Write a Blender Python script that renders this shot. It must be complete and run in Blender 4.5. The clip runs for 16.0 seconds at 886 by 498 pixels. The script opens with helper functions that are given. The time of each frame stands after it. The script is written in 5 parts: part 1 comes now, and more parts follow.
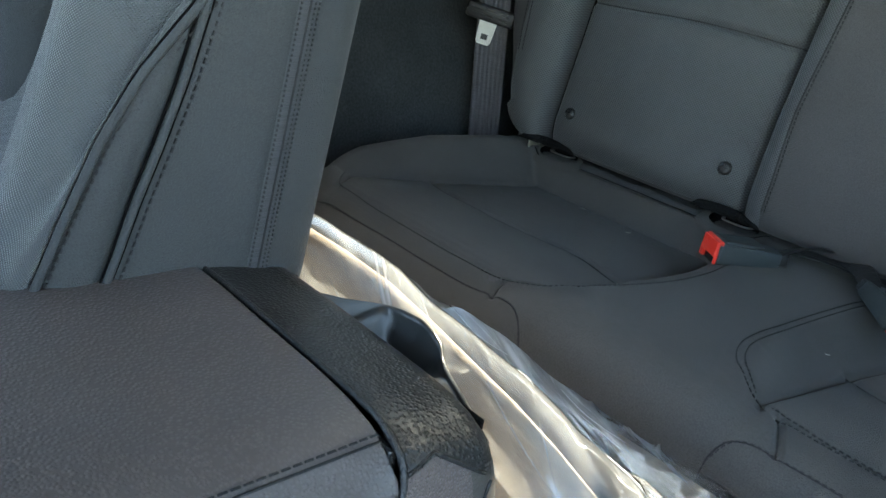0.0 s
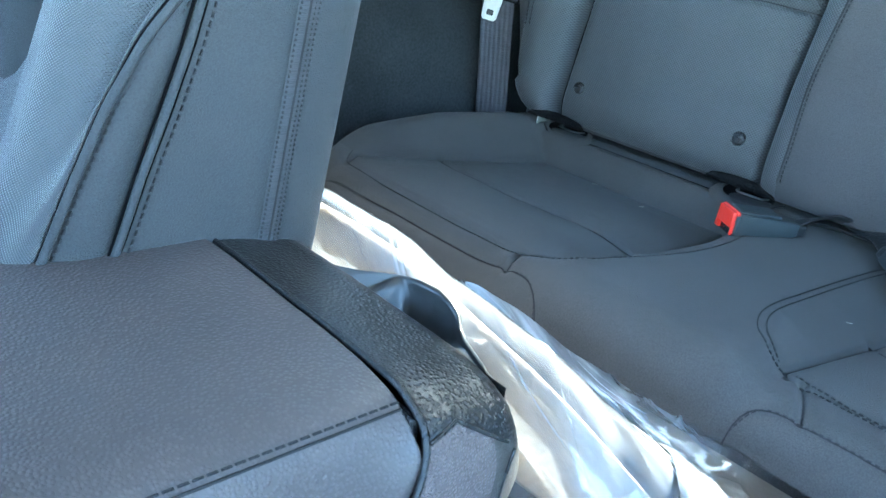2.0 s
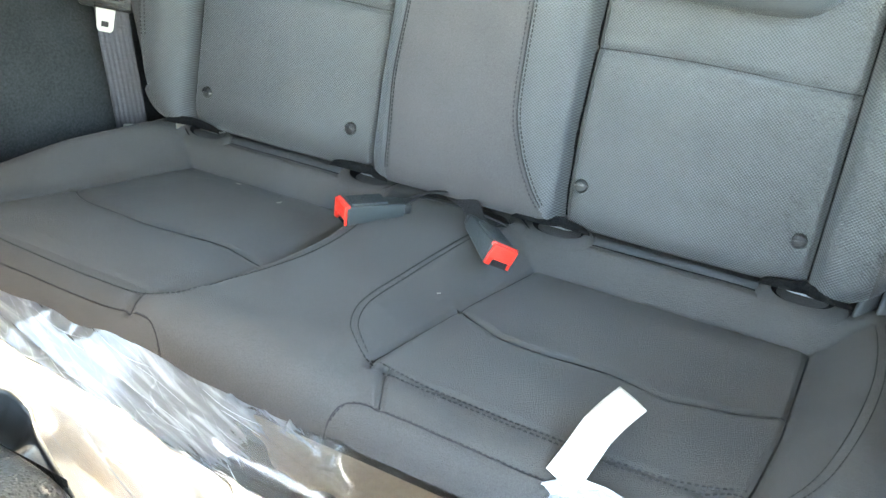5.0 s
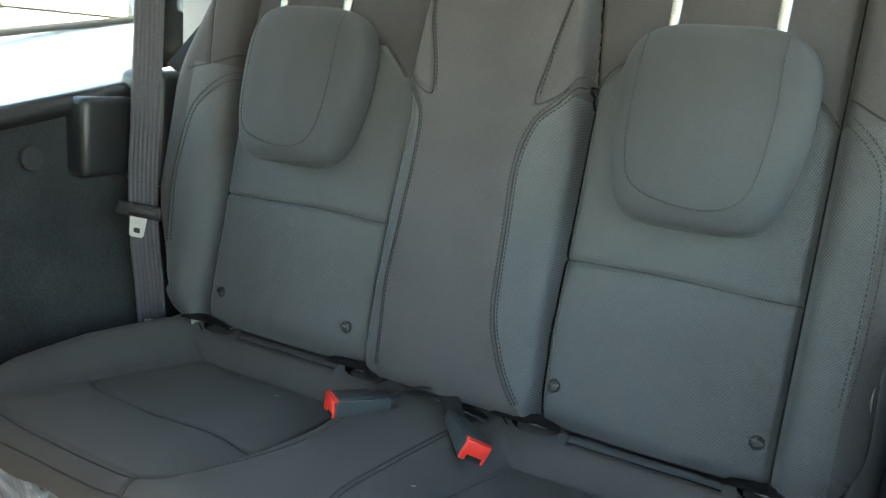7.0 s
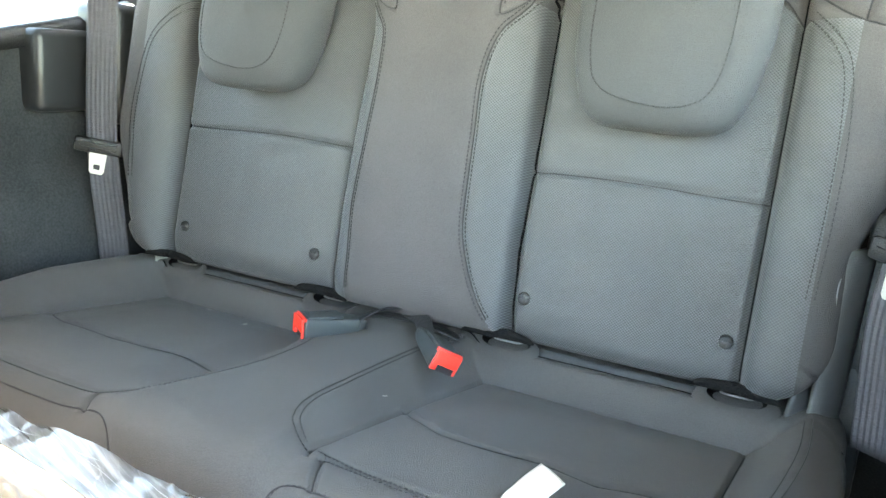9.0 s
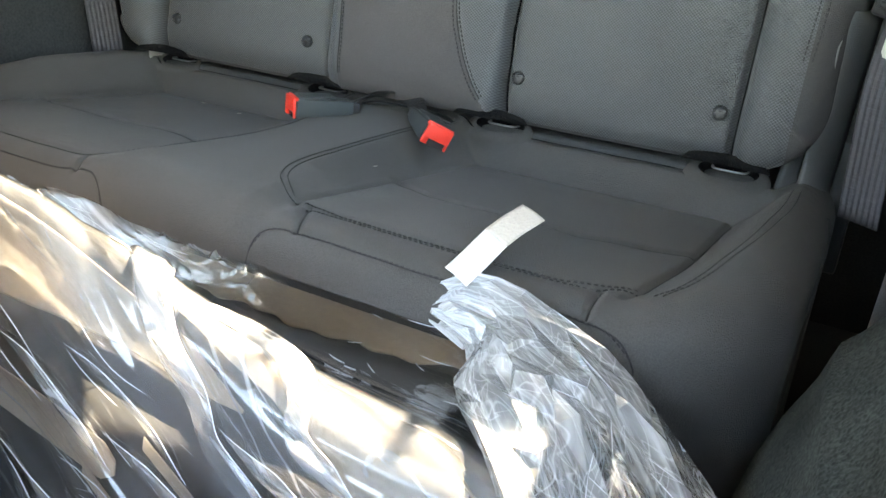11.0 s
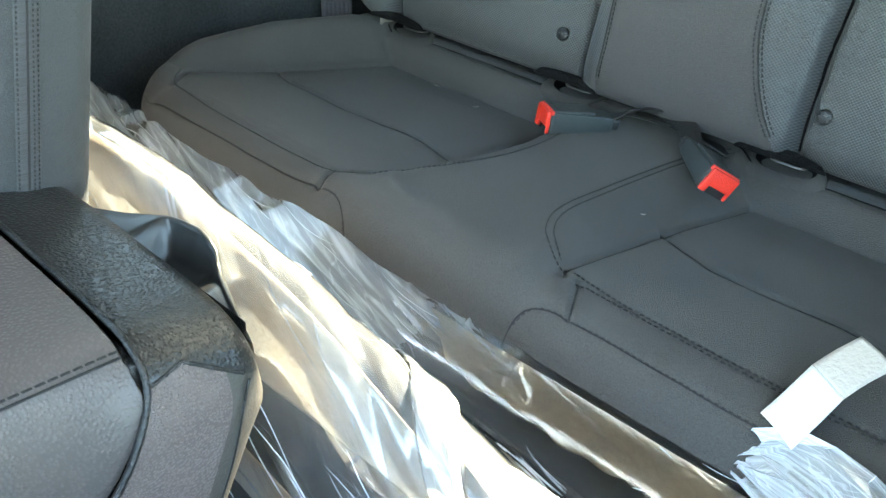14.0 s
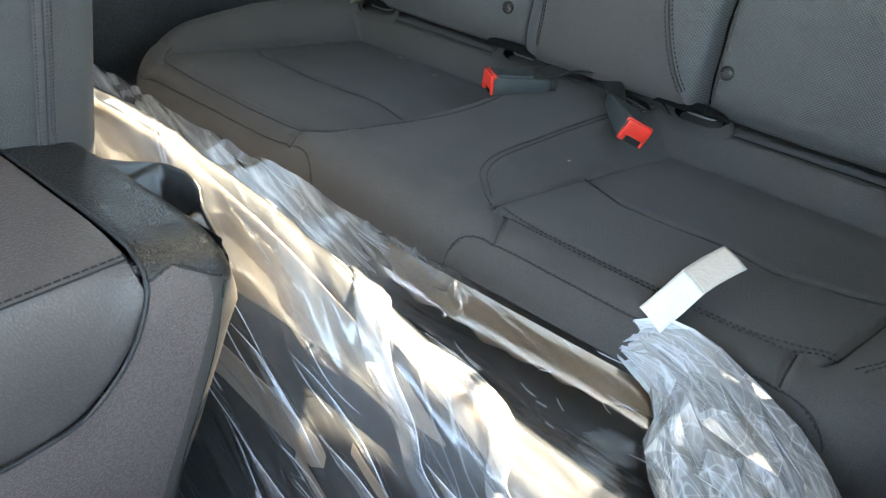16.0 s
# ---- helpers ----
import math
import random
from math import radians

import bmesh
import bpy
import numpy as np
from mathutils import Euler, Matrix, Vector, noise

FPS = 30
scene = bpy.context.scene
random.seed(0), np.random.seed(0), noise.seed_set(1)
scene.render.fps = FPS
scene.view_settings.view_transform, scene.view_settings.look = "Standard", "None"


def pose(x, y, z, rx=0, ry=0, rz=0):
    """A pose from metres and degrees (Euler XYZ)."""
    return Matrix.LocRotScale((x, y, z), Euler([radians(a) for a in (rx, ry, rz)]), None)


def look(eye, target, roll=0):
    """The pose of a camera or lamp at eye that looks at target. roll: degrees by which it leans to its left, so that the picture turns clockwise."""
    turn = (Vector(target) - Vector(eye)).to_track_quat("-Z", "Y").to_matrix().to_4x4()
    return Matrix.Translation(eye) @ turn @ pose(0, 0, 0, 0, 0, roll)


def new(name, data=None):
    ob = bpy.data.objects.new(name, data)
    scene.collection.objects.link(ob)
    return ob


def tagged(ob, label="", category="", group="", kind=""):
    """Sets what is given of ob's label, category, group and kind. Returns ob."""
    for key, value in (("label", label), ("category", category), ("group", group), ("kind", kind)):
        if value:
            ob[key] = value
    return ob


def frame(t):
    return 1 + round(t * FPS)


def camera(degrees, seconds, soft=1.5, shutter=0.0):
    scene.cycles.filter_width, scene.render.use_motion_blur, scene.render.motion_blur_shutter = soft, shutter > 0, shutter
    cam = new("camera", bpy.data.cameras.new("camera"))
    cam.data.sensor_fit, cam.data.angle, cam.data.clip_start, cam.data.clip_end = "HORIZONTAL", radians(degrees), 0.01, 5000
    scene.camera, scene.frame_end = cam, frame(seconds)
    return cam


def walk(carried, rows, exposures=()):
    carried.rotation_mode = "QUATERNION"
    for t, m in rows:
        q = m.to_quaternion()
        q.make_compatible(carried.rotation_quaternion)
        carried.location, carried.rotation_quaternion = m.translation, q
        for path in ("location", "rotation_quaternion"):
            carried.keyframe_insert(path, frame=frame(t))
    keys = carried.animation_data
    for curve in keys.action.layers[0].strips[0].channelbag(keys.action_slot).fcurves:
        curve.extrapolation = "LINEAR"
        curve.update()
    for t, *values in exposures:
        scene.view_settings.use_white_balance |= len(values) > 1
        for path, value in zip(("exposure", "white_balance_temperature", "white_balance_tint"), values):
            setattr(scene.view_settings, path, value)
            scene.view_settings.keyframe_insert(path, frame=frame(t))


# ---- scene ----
cam = camera(56.9, 16.0)
PATH = [
    (0, (0.285, -0.923, 0.694), (-1.015, 0.398, -0.057), 9.3),
    (0.5, (0.289, -0.947, 0.7), (-0.949, 0.459, -0.001), 12.2),
    (1, (0.29, -0.944, 0.697), (-0.957, 0.449, -0.012), 11.2),
    (1.5, (0.289, -0.914, 0.685), (-1.008, 0.4, -0.083), 8.5),
    (2, (0.277, -0.921, 0.677), (-1.021, 0.386, -0.102), 8.1),
    (2.5, (0.28, -0.92, 0.668), (-0.99, 0.382, -0.163), 8.2),
    (3, (0.298, -0.888, 0.684), (-0.968, 0.391, -0.188), 7.2),
    (3.5, (0.339, -0.842, 0.731), (-0.789, 0.559, -0.143), 4.5),
    (4, (0.356, -0.851, 0.743), (-0.553, 0.713, -0.11), 5.7),
    (4.5, (0.383, -0.856, 0.768), (-0.419, 0.755, -0.104), 5.1),
    (5, (0.398, -0.869, 0.801), (-0.392, 0.741, -0.085), 4.7),
    (5.2, (0.407, -0.88, 0.832), (-0.391, 0.732, -0.044), 4.5),
    (7.3, (0.497, -0.902, 0.836), (-0.486, 0.788, 0.413), 4.3),
    (7.5, (0.505, -0.902, 0.824), (-0.476, 0.784, 0.383), 3.8),
    (8, (0.507, -0.895, 0.787), (-0.424, 0.816, 0.331), 3.5),
    (8.2, (0.497, -0.897, 0.768), (-0.409, 0.826, 0.308), 3.8),
    (10.3, (0.491, -0.912, 0.741), (-0.401, 0.778, 0.152), 3.5),
    (10.5, (0.488, -0.911, 0.727), (-0.405, 0.766, 0.102), 3.6),
    (11, (0.537, -0.916, 0.656), (-0.324, 0.71, -0.128), 4.2),
    (11.5, (0.535, -0.938, 0.646), (-0.284, 0.611, -0.319), 5.0),
    (12, (0.457, -0.921, 0.707), (-0.351, 0.61, -0.295), 6.6),
    (12.5, (0.387, -0.898, 0.732), (-0.598, 0.53, -0.263), 5.8),
    (13, (0.339, -0.891, 0.748), (-0.696, 0.497, -0.252), 6.0),
    (13.5, (0.333, -0.881, 0.75), (-0.735, 0.477, -0.259), 6.1),
    (14, (0.358, -0.854, 0.725), (-0.719, 0.494, -0.287), 6.6),
    (14.5, (0.415, -0.868, 0.698), (-0.634, 0.459, -0.369), 6.7),
    (15, (0.439, -0.873, 0.676), (-0.598, 0.441, -0.419), 6.3),
    (15.5, (0.463, -0.884, 0.676), (-0.581, 0.427, -0.415), 5.8),
    (16, (0.478, -0.919, 0.762), (-0.584, 0.408, -0.292), 5.0),
]
EXPOSURES = [
    (0.0, 4.18, 7300, 2), (0.5, 4.98, 6400, -2), (1.3, 5.43, 5800, -4), (2.5, 5.12, 5550, -3), (3.0, 5.14, 6250, 0), (3.6, 5.43, 7200, -1), (4.2, 5.90, 8000, 2), (5.2, 6.10, 8100, 4), (7.3, 4.58, 7700, 1),
    (7.6, 4.70, 7600, 1), (8.0, 5.33, 7700, 3), (10.3, 6.18, 9000, 7), (10.6, 5.98, 9050, 8), (11.0, 5.20, 9200, 9), (11.5, 4.40, 9200, 10), (12.0, 4.28, 8800, 5), (12.5, 4.80, 7950, -3), (13.5, 5.24, 7650, -5), (14.5, 5.05, 8300, 2), (15.0, 4.70, 8550, 7), (15.5, 4.46, 8500, 7), (16.0, 4.80, 8400, 6),
]
walk(cam, [(t, look(eye, target, roll)) for t, eye, target, roll in PATH], EXPOSURES)

# ---- light ----
SUN_TURN, SUN_UP = -1.0, 43.3          # the sun stands behind the car
world = bpy.data.worlds.new("sky")
scene.world = world
world.use_nodes = True
wt = world.node_tree
sky = wt.nodes.new("ShaderNodeTexSky")
sky.sky_type, sky.sun_disc = "NISHITA", False
sky.sun_elevation, sky.sun_rotation = radians(SUN_UP), radians(SUN_TURN)
wt.links.new(sky.outputs[0], wt.nodes["Background"].inputs[0])
wt.nodes["Background"].inputs[1].default_value = 0.13
sun = new("sun", bpy.data.lights.new("sun", "SUN"))
sun.data.energy, sun.data.angle, sun.data.color = 2.2, radians(0.6), (1.0, 0.93, 0.82)
_s = Vector((math.sin(radians(SUN_TURN)) * math.cos(radians(SUN_UP)), math.cos(radians(SUN_TURN)) * math.cos(radians(SUN_UP)), math.sin(radians(SUN_UP))))
sun.matrix_world = look(_s * 20, (0, 0, 0))


# ---- materials ----
def node_mat(name):
    m = bpy.data.materials.new(name)
    m.use_nodes = True
    t = m.node_tree
    return m, t, t.nodes["Principled BSDF"]


def surface(name, colour, rough, grain=0.0, scale=600.0, stain=0.12, metal=0.0, stretch=(1, 1, 1), sheen=0.0, kind="noise", depth=0.0006, spec=0.5):
    """A painted, moulded or woven surface: colour with broad stains and fine grain, and relief of that grain."""
    m, t, b = node_mat(name)
    n, l = t.nodes.new, t.links.new
    co = n("ShaderNodeTexCoord")
    mp = n("ShaderNodeMapping")
    mp.inputs["Scale"].default_value = stretch
    l(co.outputs["Object"], mp.inputs[0])
    broad = n("ShaderNodeTexNoise")
    broad.inputs["Scale"].default_value, broad.inputs["Detail"].default_value = 9.0, 5.0
    l(co.outputs["Object"], broad.inputs[0])
    if kind == "noise":
        fine = n("ShaderNodeTexNoise")
        fine.inputs["Detail"].default_value = 3.0
        fine_out = fine.outputs[0]
    else:
        fine = n("ShaderNodeTexVoronoi")
        fine.feature = "F1"
        fine_out = fine.outputs["Distance"]
        if kind == "leather":
            fine.feature = "SMOOTH_F1"
            fine.inputs["Smoothness"].default_value = 0.35
    fine.inputs["Scale"].default_value = scale
    l(mp.outputs[0], fine.inputs[0])
    ramp = n("ShaderNodeValToRGB")
    dark = [c * (1 - stain) for c in colour]
    light = [min(1, c * (1 + stain)) for c in colour]
    ramp.color_ramp.elements[0].position, ramp.color_ramp.elements[1].position = 0.3, 0.7
    ramp.color_ramp.elements[0].color, ramp.color_ramp.elements[1].color = (*dark, 1), (*light, 1)
    l(broad.outputs[0], ramp.inputs[0])
    mix = n("ShaderNodeMix")
    mix.data_type, mix.blend_type = "RGBA", "MULTIPLY"
    mix.inputs["Factor"].default_value = grain
    l(ramp.outputs[0], mix.inputs["A"])
    g2 = n("ShaderNodeMapRange")
    g2.inputs[1].default_value, g2.inputs[2].default_value = (0.3, 0.7) if kind == "noise" else ((0.62, 0.10) if kind == "leather" else (0.1, 0.55))
    g2.inputs[3].default_value, g2.inputs[4].default_value = 0.35, 1.25
    l(fine_out, g2.inputs[0])
    l(g2.outputs[0], mix.inputs["B"])
    l(mix.outputs["Result"], b.inputs["Base Color"])
    bump = n("ShaderNodeBump")
    bump.inputs["Strength"].default_value, bump.inputs["Distance"].default_value = 0.8, depth
    l(g2.outputs[0], bump.inputs["Height"])
    l(bump.outputs[0], b.inputs["Normal"])
    rr = n("ShaderNodeMapRange")
    rr.inputs[3].default_value, rr.inputs[4].default_value = max(0.03, rough - 0.08), min(1, rough + 0.08)
    l(broad.outputs[0], rr.inputs[0])
    l(rr.outputs[0], b.inputs["Roughness"])
    b.inputs["Metallic"].default_value = metal
    b.inputs["Specular IOR Level"].default_value = spec
    if sheen:
        b.inputs["Sheen Weight"].default_value, b.inputs["Sheen Roughness"].default_value = sheen, 0.4
    return m


def woven(name, colour, pitch, rough=0.75, spec=0.35, low=0.5, high=1.4):
    """Open-weave fabric: small raised beads in staggered rows, with dark pits between them."""
    m, t, b = node_mat(name)
    n, l = t.nodes.new, t.links.new
    co = n("ShaderNodeTexCoord")
    sep = n("ShaderNodeSeparateXYZ")
    l(co.outputs["UV"], sep.inputs[0])

    def math_node(op, a, b_):
        q = n("ShaderNodeMath")
        q.operation = op
        for k, v in enumerate((a, b_)):
            if v is None:
                continue
            if isinstance(v, (int, float)):
                q.inputs[k].default_value = v
            else:
                l(v, q.inputs[k])
        return q.outputs[0]

    k = 2 * math.pi / pitch
    p = math_node("MULTIPLY", sep.outputs[0], k * 0.62)
    q = math_node("MULTIPLY", sep.outputs[1], k * 0.70)
    h = math_node("MULTIPLY", math_node("SINE", p, None), math_node("SINE", q, None))
    broad = n("ShaderNodeTexNoise")
    broad.inputs["Scale"].default_value, broad.inputs["Detail"].default_value = 14.0, 6.0
    l(co.outputs["Object"], broad.inputs[0])
    mr = n("ShaderNodeMapRange")
    mr.inputs[1].default_value, mr.inputs[2].default_value = -0.9, 0.9
    mr.inputs[3].default_value, mr.inputs[4].default_value = low, high
    l(h, mr.inputs[0])
    br = n("ShaderNodeMapRange")
    br.inputs[3].default_value, br.inputs[4].default_value = 0.82, 1.18
    l(broad.outputs[0], br.inputs[0])
    val = math_node("MULTIPLY", mr.outputs[0], br.outputs[0])
    mix = n("ShaderNodeMix")
    mix.data_type, mix.blend_type = "RGBA", "MULTIPLY"
    mix.inputs["Factor"].default_value = 1.0
    mix.inputs["A"].default_value = (*colour, 1)
    l(val, mix.inputs["B"])
    l(mix.outputs["Result"], b.inputs["Base Color"])
    bump = n("ShaderNodeBump")
    bump.inputs["Strength"].default_value, bump.inputs["Distance"].default_value = 0.7, 0.0006
    l(h, bump.inputs["Height"])
    l(bump.outputs[0], b.inputs["Normal"])
    b.inputs["Roughness"].default_value = rough - 0.13
    b.inputs["Specular IOR Level"].default_value = spec + 0.15
    b.inputs["Sheen Weight"].default_value, b.inputs["Sheen Roughness"].default_value = 0.12, 0.4
    return m


def film_mat(name, haze, gloss_rough, relief, net=0.0, even=0.0):
    """Thin clear plastic: light goes through it and its faces mirror; milky streaks and bands in its colour stand for
    haze and for the light on its folds.
    """
    m, t, b = node_mat(name)
    t.nodes.remove(b)
    n, l = t.nodes.new, t.links.new
    out = t.nodes["Material Output"]

    def calc(op, a, b_=None, clamp=False):
        q = n("ShaderNodeMath")
        q.operation, q.use_clamp = op, clamp
        for k, v in enumerate((a, b_)):
            if v is None:
                continue
            if isinstance(v, (int, float)):
                q.inputs[k].default_value = v
            else:
                l(v, q.inputs[k])
        return q.outputs[0]

    def span(v, a, b_, c, d):
        q = n("ShaderNodeMapRange")
        for k, w in enumerate((a, b_, c, d)):
            q.inputs[k + 1].default_value = w
        l(v, q.inputs[0])
        return q.outputs[0]

    clear = n("ShaderNodeBsdfTransparent")
    clear.inputs[0].default_value = (0.95, 0.96, 0.965, 1)
    milky = n("ShaderNodeBsdfDiffuse")
    milky.inputs[0].default_value = (0.84, 0.88, 0.93, 1)
    lit_through = n("ShaderNodeBsdfTranslucent")
    lit_through.inputs[0].default_value = (0.84, 0.88, 0.93, 1)
    pale = n("ShaderNodeMixShader")
    pale.inputs[0].default_value = 0.45
    l(milky.outputs[0], pale.inputs[1])
    l(lit_through.outputs[0], pale.inputs[2])
    co = n("ShaderNodeTexCoord")

    def streaks(turn, along, across, detail=5):
        a, s = n("ShaderNodeMapping"), n("ShaderNodeMapping")
        a.inputs["Rotation"].default_value = (0, 0, radians(-turn))
        s.inputs["Scale"].default_value = (along, across, 1)
        l(co.outputs["UV"], a.inputs[0])
        l(a.outputs[0], s.inputs[0])
        q = n("ShaderNodeTexNoise")
        q.inputs["Scale"].default_value, q.inputs["Detail"].default_value, q.inputs["Distortion"].default_value = 1.0, detail, 0.7
        l(s.outputs[0], q.inputs[0])
        return q.outputs[0]

    flat_run, steep_run, fleck = streaks(14, 9, 110), streaks(20, 2.2, 24), streaks(30, 30, 190)
    sep = n("ShaderNodeSeparateXYZ")
    l(co.outputs["UV"], sep.inputs[0])
    steep = span(sep.outputs[1], 0.31, 0.40, 0.0, 1.0)
    run = n("ShaderNodeMix")
    l(steep, run.inputs["Factor"])
    l(flat_run, run.inputs["A"])
    l(steep_run, run.inputs["B"])
    run = run.outputs["Result"]
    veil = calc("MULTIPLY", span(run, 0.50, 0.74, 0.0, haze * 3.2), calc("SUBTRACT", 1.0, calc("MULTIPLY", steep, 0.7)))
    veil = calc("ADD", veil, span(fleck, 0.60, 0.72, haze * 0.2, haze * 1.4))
    # fine white lines along the folds: glints of sun and sky, painted in
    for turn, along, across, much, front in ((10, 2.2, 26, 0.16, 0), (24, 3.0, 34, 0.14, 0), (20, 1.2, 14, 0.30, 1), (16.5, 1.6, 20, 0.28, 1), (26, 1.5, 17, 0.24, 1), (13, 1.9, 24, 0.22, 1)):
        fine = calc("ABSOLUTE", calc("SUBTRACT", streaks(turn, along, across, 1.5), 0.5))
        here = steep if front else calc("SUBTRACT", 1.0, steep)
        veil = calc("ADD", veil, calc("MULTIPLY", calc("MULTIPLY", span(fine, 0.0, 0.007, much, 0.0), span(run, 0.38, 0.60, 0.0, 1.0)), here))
    # milkier towards the far end: film haze, with sky reflections put into the colour
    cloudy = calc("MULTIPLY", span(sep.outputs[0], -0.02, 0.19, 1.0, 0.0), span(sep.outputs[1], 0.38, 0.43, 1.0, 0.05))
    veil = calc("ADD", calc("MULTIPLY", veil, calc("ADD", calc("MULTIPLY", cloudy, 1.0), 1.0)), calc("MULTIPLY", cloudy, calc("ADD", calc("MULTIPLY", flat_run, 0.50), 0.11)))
    # white along the ridge of the bundle: the sunlit band, painted into the haze
    ridge_glow = calc("MULTIPLY", span(sep.outputs[1], 0.385, 0.42, 0.0, 1.0), span(sep.outputs[1], 0.455, 0.52, 1.0, 0.0))
    veil = calc("ADD", veil, calc("MULTIPLY", ridge_glow, span(flat_run, 0.36, 0.64, 0.05, 0.19)))
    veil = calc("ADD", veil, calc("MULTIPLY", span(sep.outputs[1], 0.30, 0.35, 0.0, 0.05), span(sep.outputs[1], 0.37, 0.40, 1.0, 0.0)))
    # haze taken out of the slope behind that ridge, to paint its shade
    slope_shade = calc("MULTIPLY", span(sep.outputs[1], 0.325, 0.35, 0.0, 0.8), span(sep.outputs[1], 0.405, 0.43, 1.0, 0.0))
    veil = calc("MULTIPLY", veil, calc("SUBTRACT", 1.0, calc("MULTIPLY", slope_shade, span(sep.outputs[0], 0.0, 0.12, 0.25, 1.0))))
    # it lies tight and clear over the tan strip
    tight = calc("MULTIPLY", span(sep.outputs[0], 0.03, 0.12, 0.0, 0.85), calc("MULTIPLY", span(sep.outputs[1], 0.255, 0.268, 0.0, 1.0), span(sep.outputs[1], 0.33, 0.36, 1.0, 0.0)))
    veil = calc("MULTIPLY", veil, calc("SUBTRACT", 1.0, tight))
    height = calc("ADD", run, calc("MULTIPLY", fleck, 0.5))
    if net:
        for turn in (15, 62, 118, 160):
            line = streaks(turn, 9, 34, 2)
            fine = calc("ABSOLUTE", calc("SUBTRACT", line, 0.5))
            veil = calc("ADD", veil, span(fine, 0.0, 0.012, net, 0.0))
            veil = calc("ADD", veil, span(line, 0.56, 0.72, 0.0, net * 0.7))
    # even haze down the front, painted in place of the reflections there
    veil = calc("ADD", veil, calc("ADD", calc("MULTIPLY", steep, 0.045), even))
    if net:
        veil = calc("MULTIPLY", veil, span(sep.outputs[0], 0.20, 0.32, 1.0, 0.45))
    veil = calc("MINIMUM", veil, 0.85)
    body = n("ShaderNodeMixShader")
    l(veil, body.inputs[0])
    l(clear.outputs[0], body.inputs[1])
    l(pale.outputs[0], body.inputs[2])
    gloss = n("ShaderNodeBsdfGlossy")
    gloss.inputs["Roughness"].default_value = gloss_rough
    bump = n("ShaderNodeBump")
    bump.inputs["Strength"].default_value, bump.inputs["Distance"].default_value = 0.7, relief
    l(height, bump.inputs["Height"])
    l(bump.outputs[0], gloss.inputs["Normal"])
    fr = n("ShaderNodeFresnel")
    fr.inputs[0].default_value = 1.5
    l(bump.outputs[0], fr.inputs["Normal"])
    end = n("ShaderNodeMixShader")
    l(calc("MULTIPLY", fr.outputs[0], 2.2, True), end.inputs[0])
    l(body.outputs[0], end.inputs[1])
    l(gloss.outputs[0], end.inputs[2])
    l(end.outputs[0], out.inputs[0])
    return m


def glass_mat(name, tint):
    m, t, b = node_mat(name)
    t.nodes.remove(b)
    n, l = t.nodes.new, t.links.new
    clear, gloss, fr, mix = n("ShaderNodeBsdfTransparent"), n("ShaderNodeBsdfGlossy"), n("ShaderNodeFresnel"), n("ShaderNodeMixShader")
    clear.inputs[0].default_value = (*tint, 1)
    gloss.inputs["Roughness"].default_value = 0.02
    fr.inputs[0].default_value = 1.45
    l(fr.outputs[0], mix.inputs[0])
    l(clear.outputs[0], mix.inputs[1])
    l(gloss.outputs[0], mix.inputs[2])
    l(mix.outputs[0], t.nodes["Material Output"].inputs[0])
    return m


CLOTH = surface("charcoal_knit", (0.044, 0.046, 0.0485), 0.78, grain=0.3, scale=900, stain=0.14, depth=0.0005, sheen=0.06, spec=0.3)
BACKKNIT = surface("dark_purple_grey_knit", (0.065, 0.0605, 0.0620), 0.80, grain=0.35, scale=900, stain=0.14, depth=0.0006, sheen=0.05, spec=0.3)
CENTRE = surface("grey_brown_knit", (0.062, 0.0590, 0.0572), 0.80, grain=0.35, scale=900, stain=0.14, depth=0.0006, sheen=0.06, spec=0.3)
MESH = woven("open_weave_cloth", (0.044, 0.046, 0.0485), 0.0023, rough=0.60, spec=0.55, low=0.48, high=1.58)
SEATMESH = woven("front_seat_cloth", (0.062, 0.066, 0.071), 0.0013, low=0.82, high=1.14)
SEATMESH.node_tree.nodes["Principled BSDF"].inputs["Sheen Weight"].default_value = 0.25
THREAD = surface("black_thread", (0.009, 0.009, 0.010), 0.7, stain=0.1)
# near black for seams, and for shade painted in creases and slots
SEAM_SHADE = surface("dark_seam_and_shade", (0.004, 0.004, 0.0045), 0.9, stain=0.1, spec=0.05)
VINYL = surface("black_vinyl", (0.080, 0.0670, 0.0645), 0.46, grain=0.25, scale=480, stain=0.14, depth=0.0004, spec=0.5, kind="leather")
TRIM = surface("moulded_black_plastic", (0.015, 0.0148, 0.0150), 0.31, grain=0.3, scale=470, stain=0.12, depth=0.0005, spec=0.6, kind="leather")
SIDE = surface("matt_grey_plastic", (0.135, 0.106, 0.100), 0.48, grain=0.4, scale=620, stain=0.12, depth=0.0008, kind="leather")
GLOSSY = surface("smooth_black_plastic", (0.016, 0.016, 0.017), 0.28, stain=0.2)
UPRIGHT = surface("grey_upright_plastic", (0.074, 0.076, 0.078), 0.55, grain=0.3, scale=800, stain=0.12, depth=0.0003)
SCOOP = surface("smooth_dark_plastic", (0.016, 0.017, 0.018), 0.36, stain=0.15, depth=0.00005)
CARPET = surface("charcoal_carpet", (0.034, 0.037, 0.039), 0.95, grain=0.5, scale=300, stain=0.30, depth=0.0005, sheen=0.3, spec=0.1)
BLACKFELT = surface("black_felt", (0.009, 0.009, 0.0095), 0.95, grain=0.8, scale=420, stain=0.2, depth=0.002, spec=0.1)
PADDED = surface("dark_padded_cloth", (0.022, 0.022, 0.024), 0.75, grain=0.12, scale=500, stain=0.08, depth=0.0001)
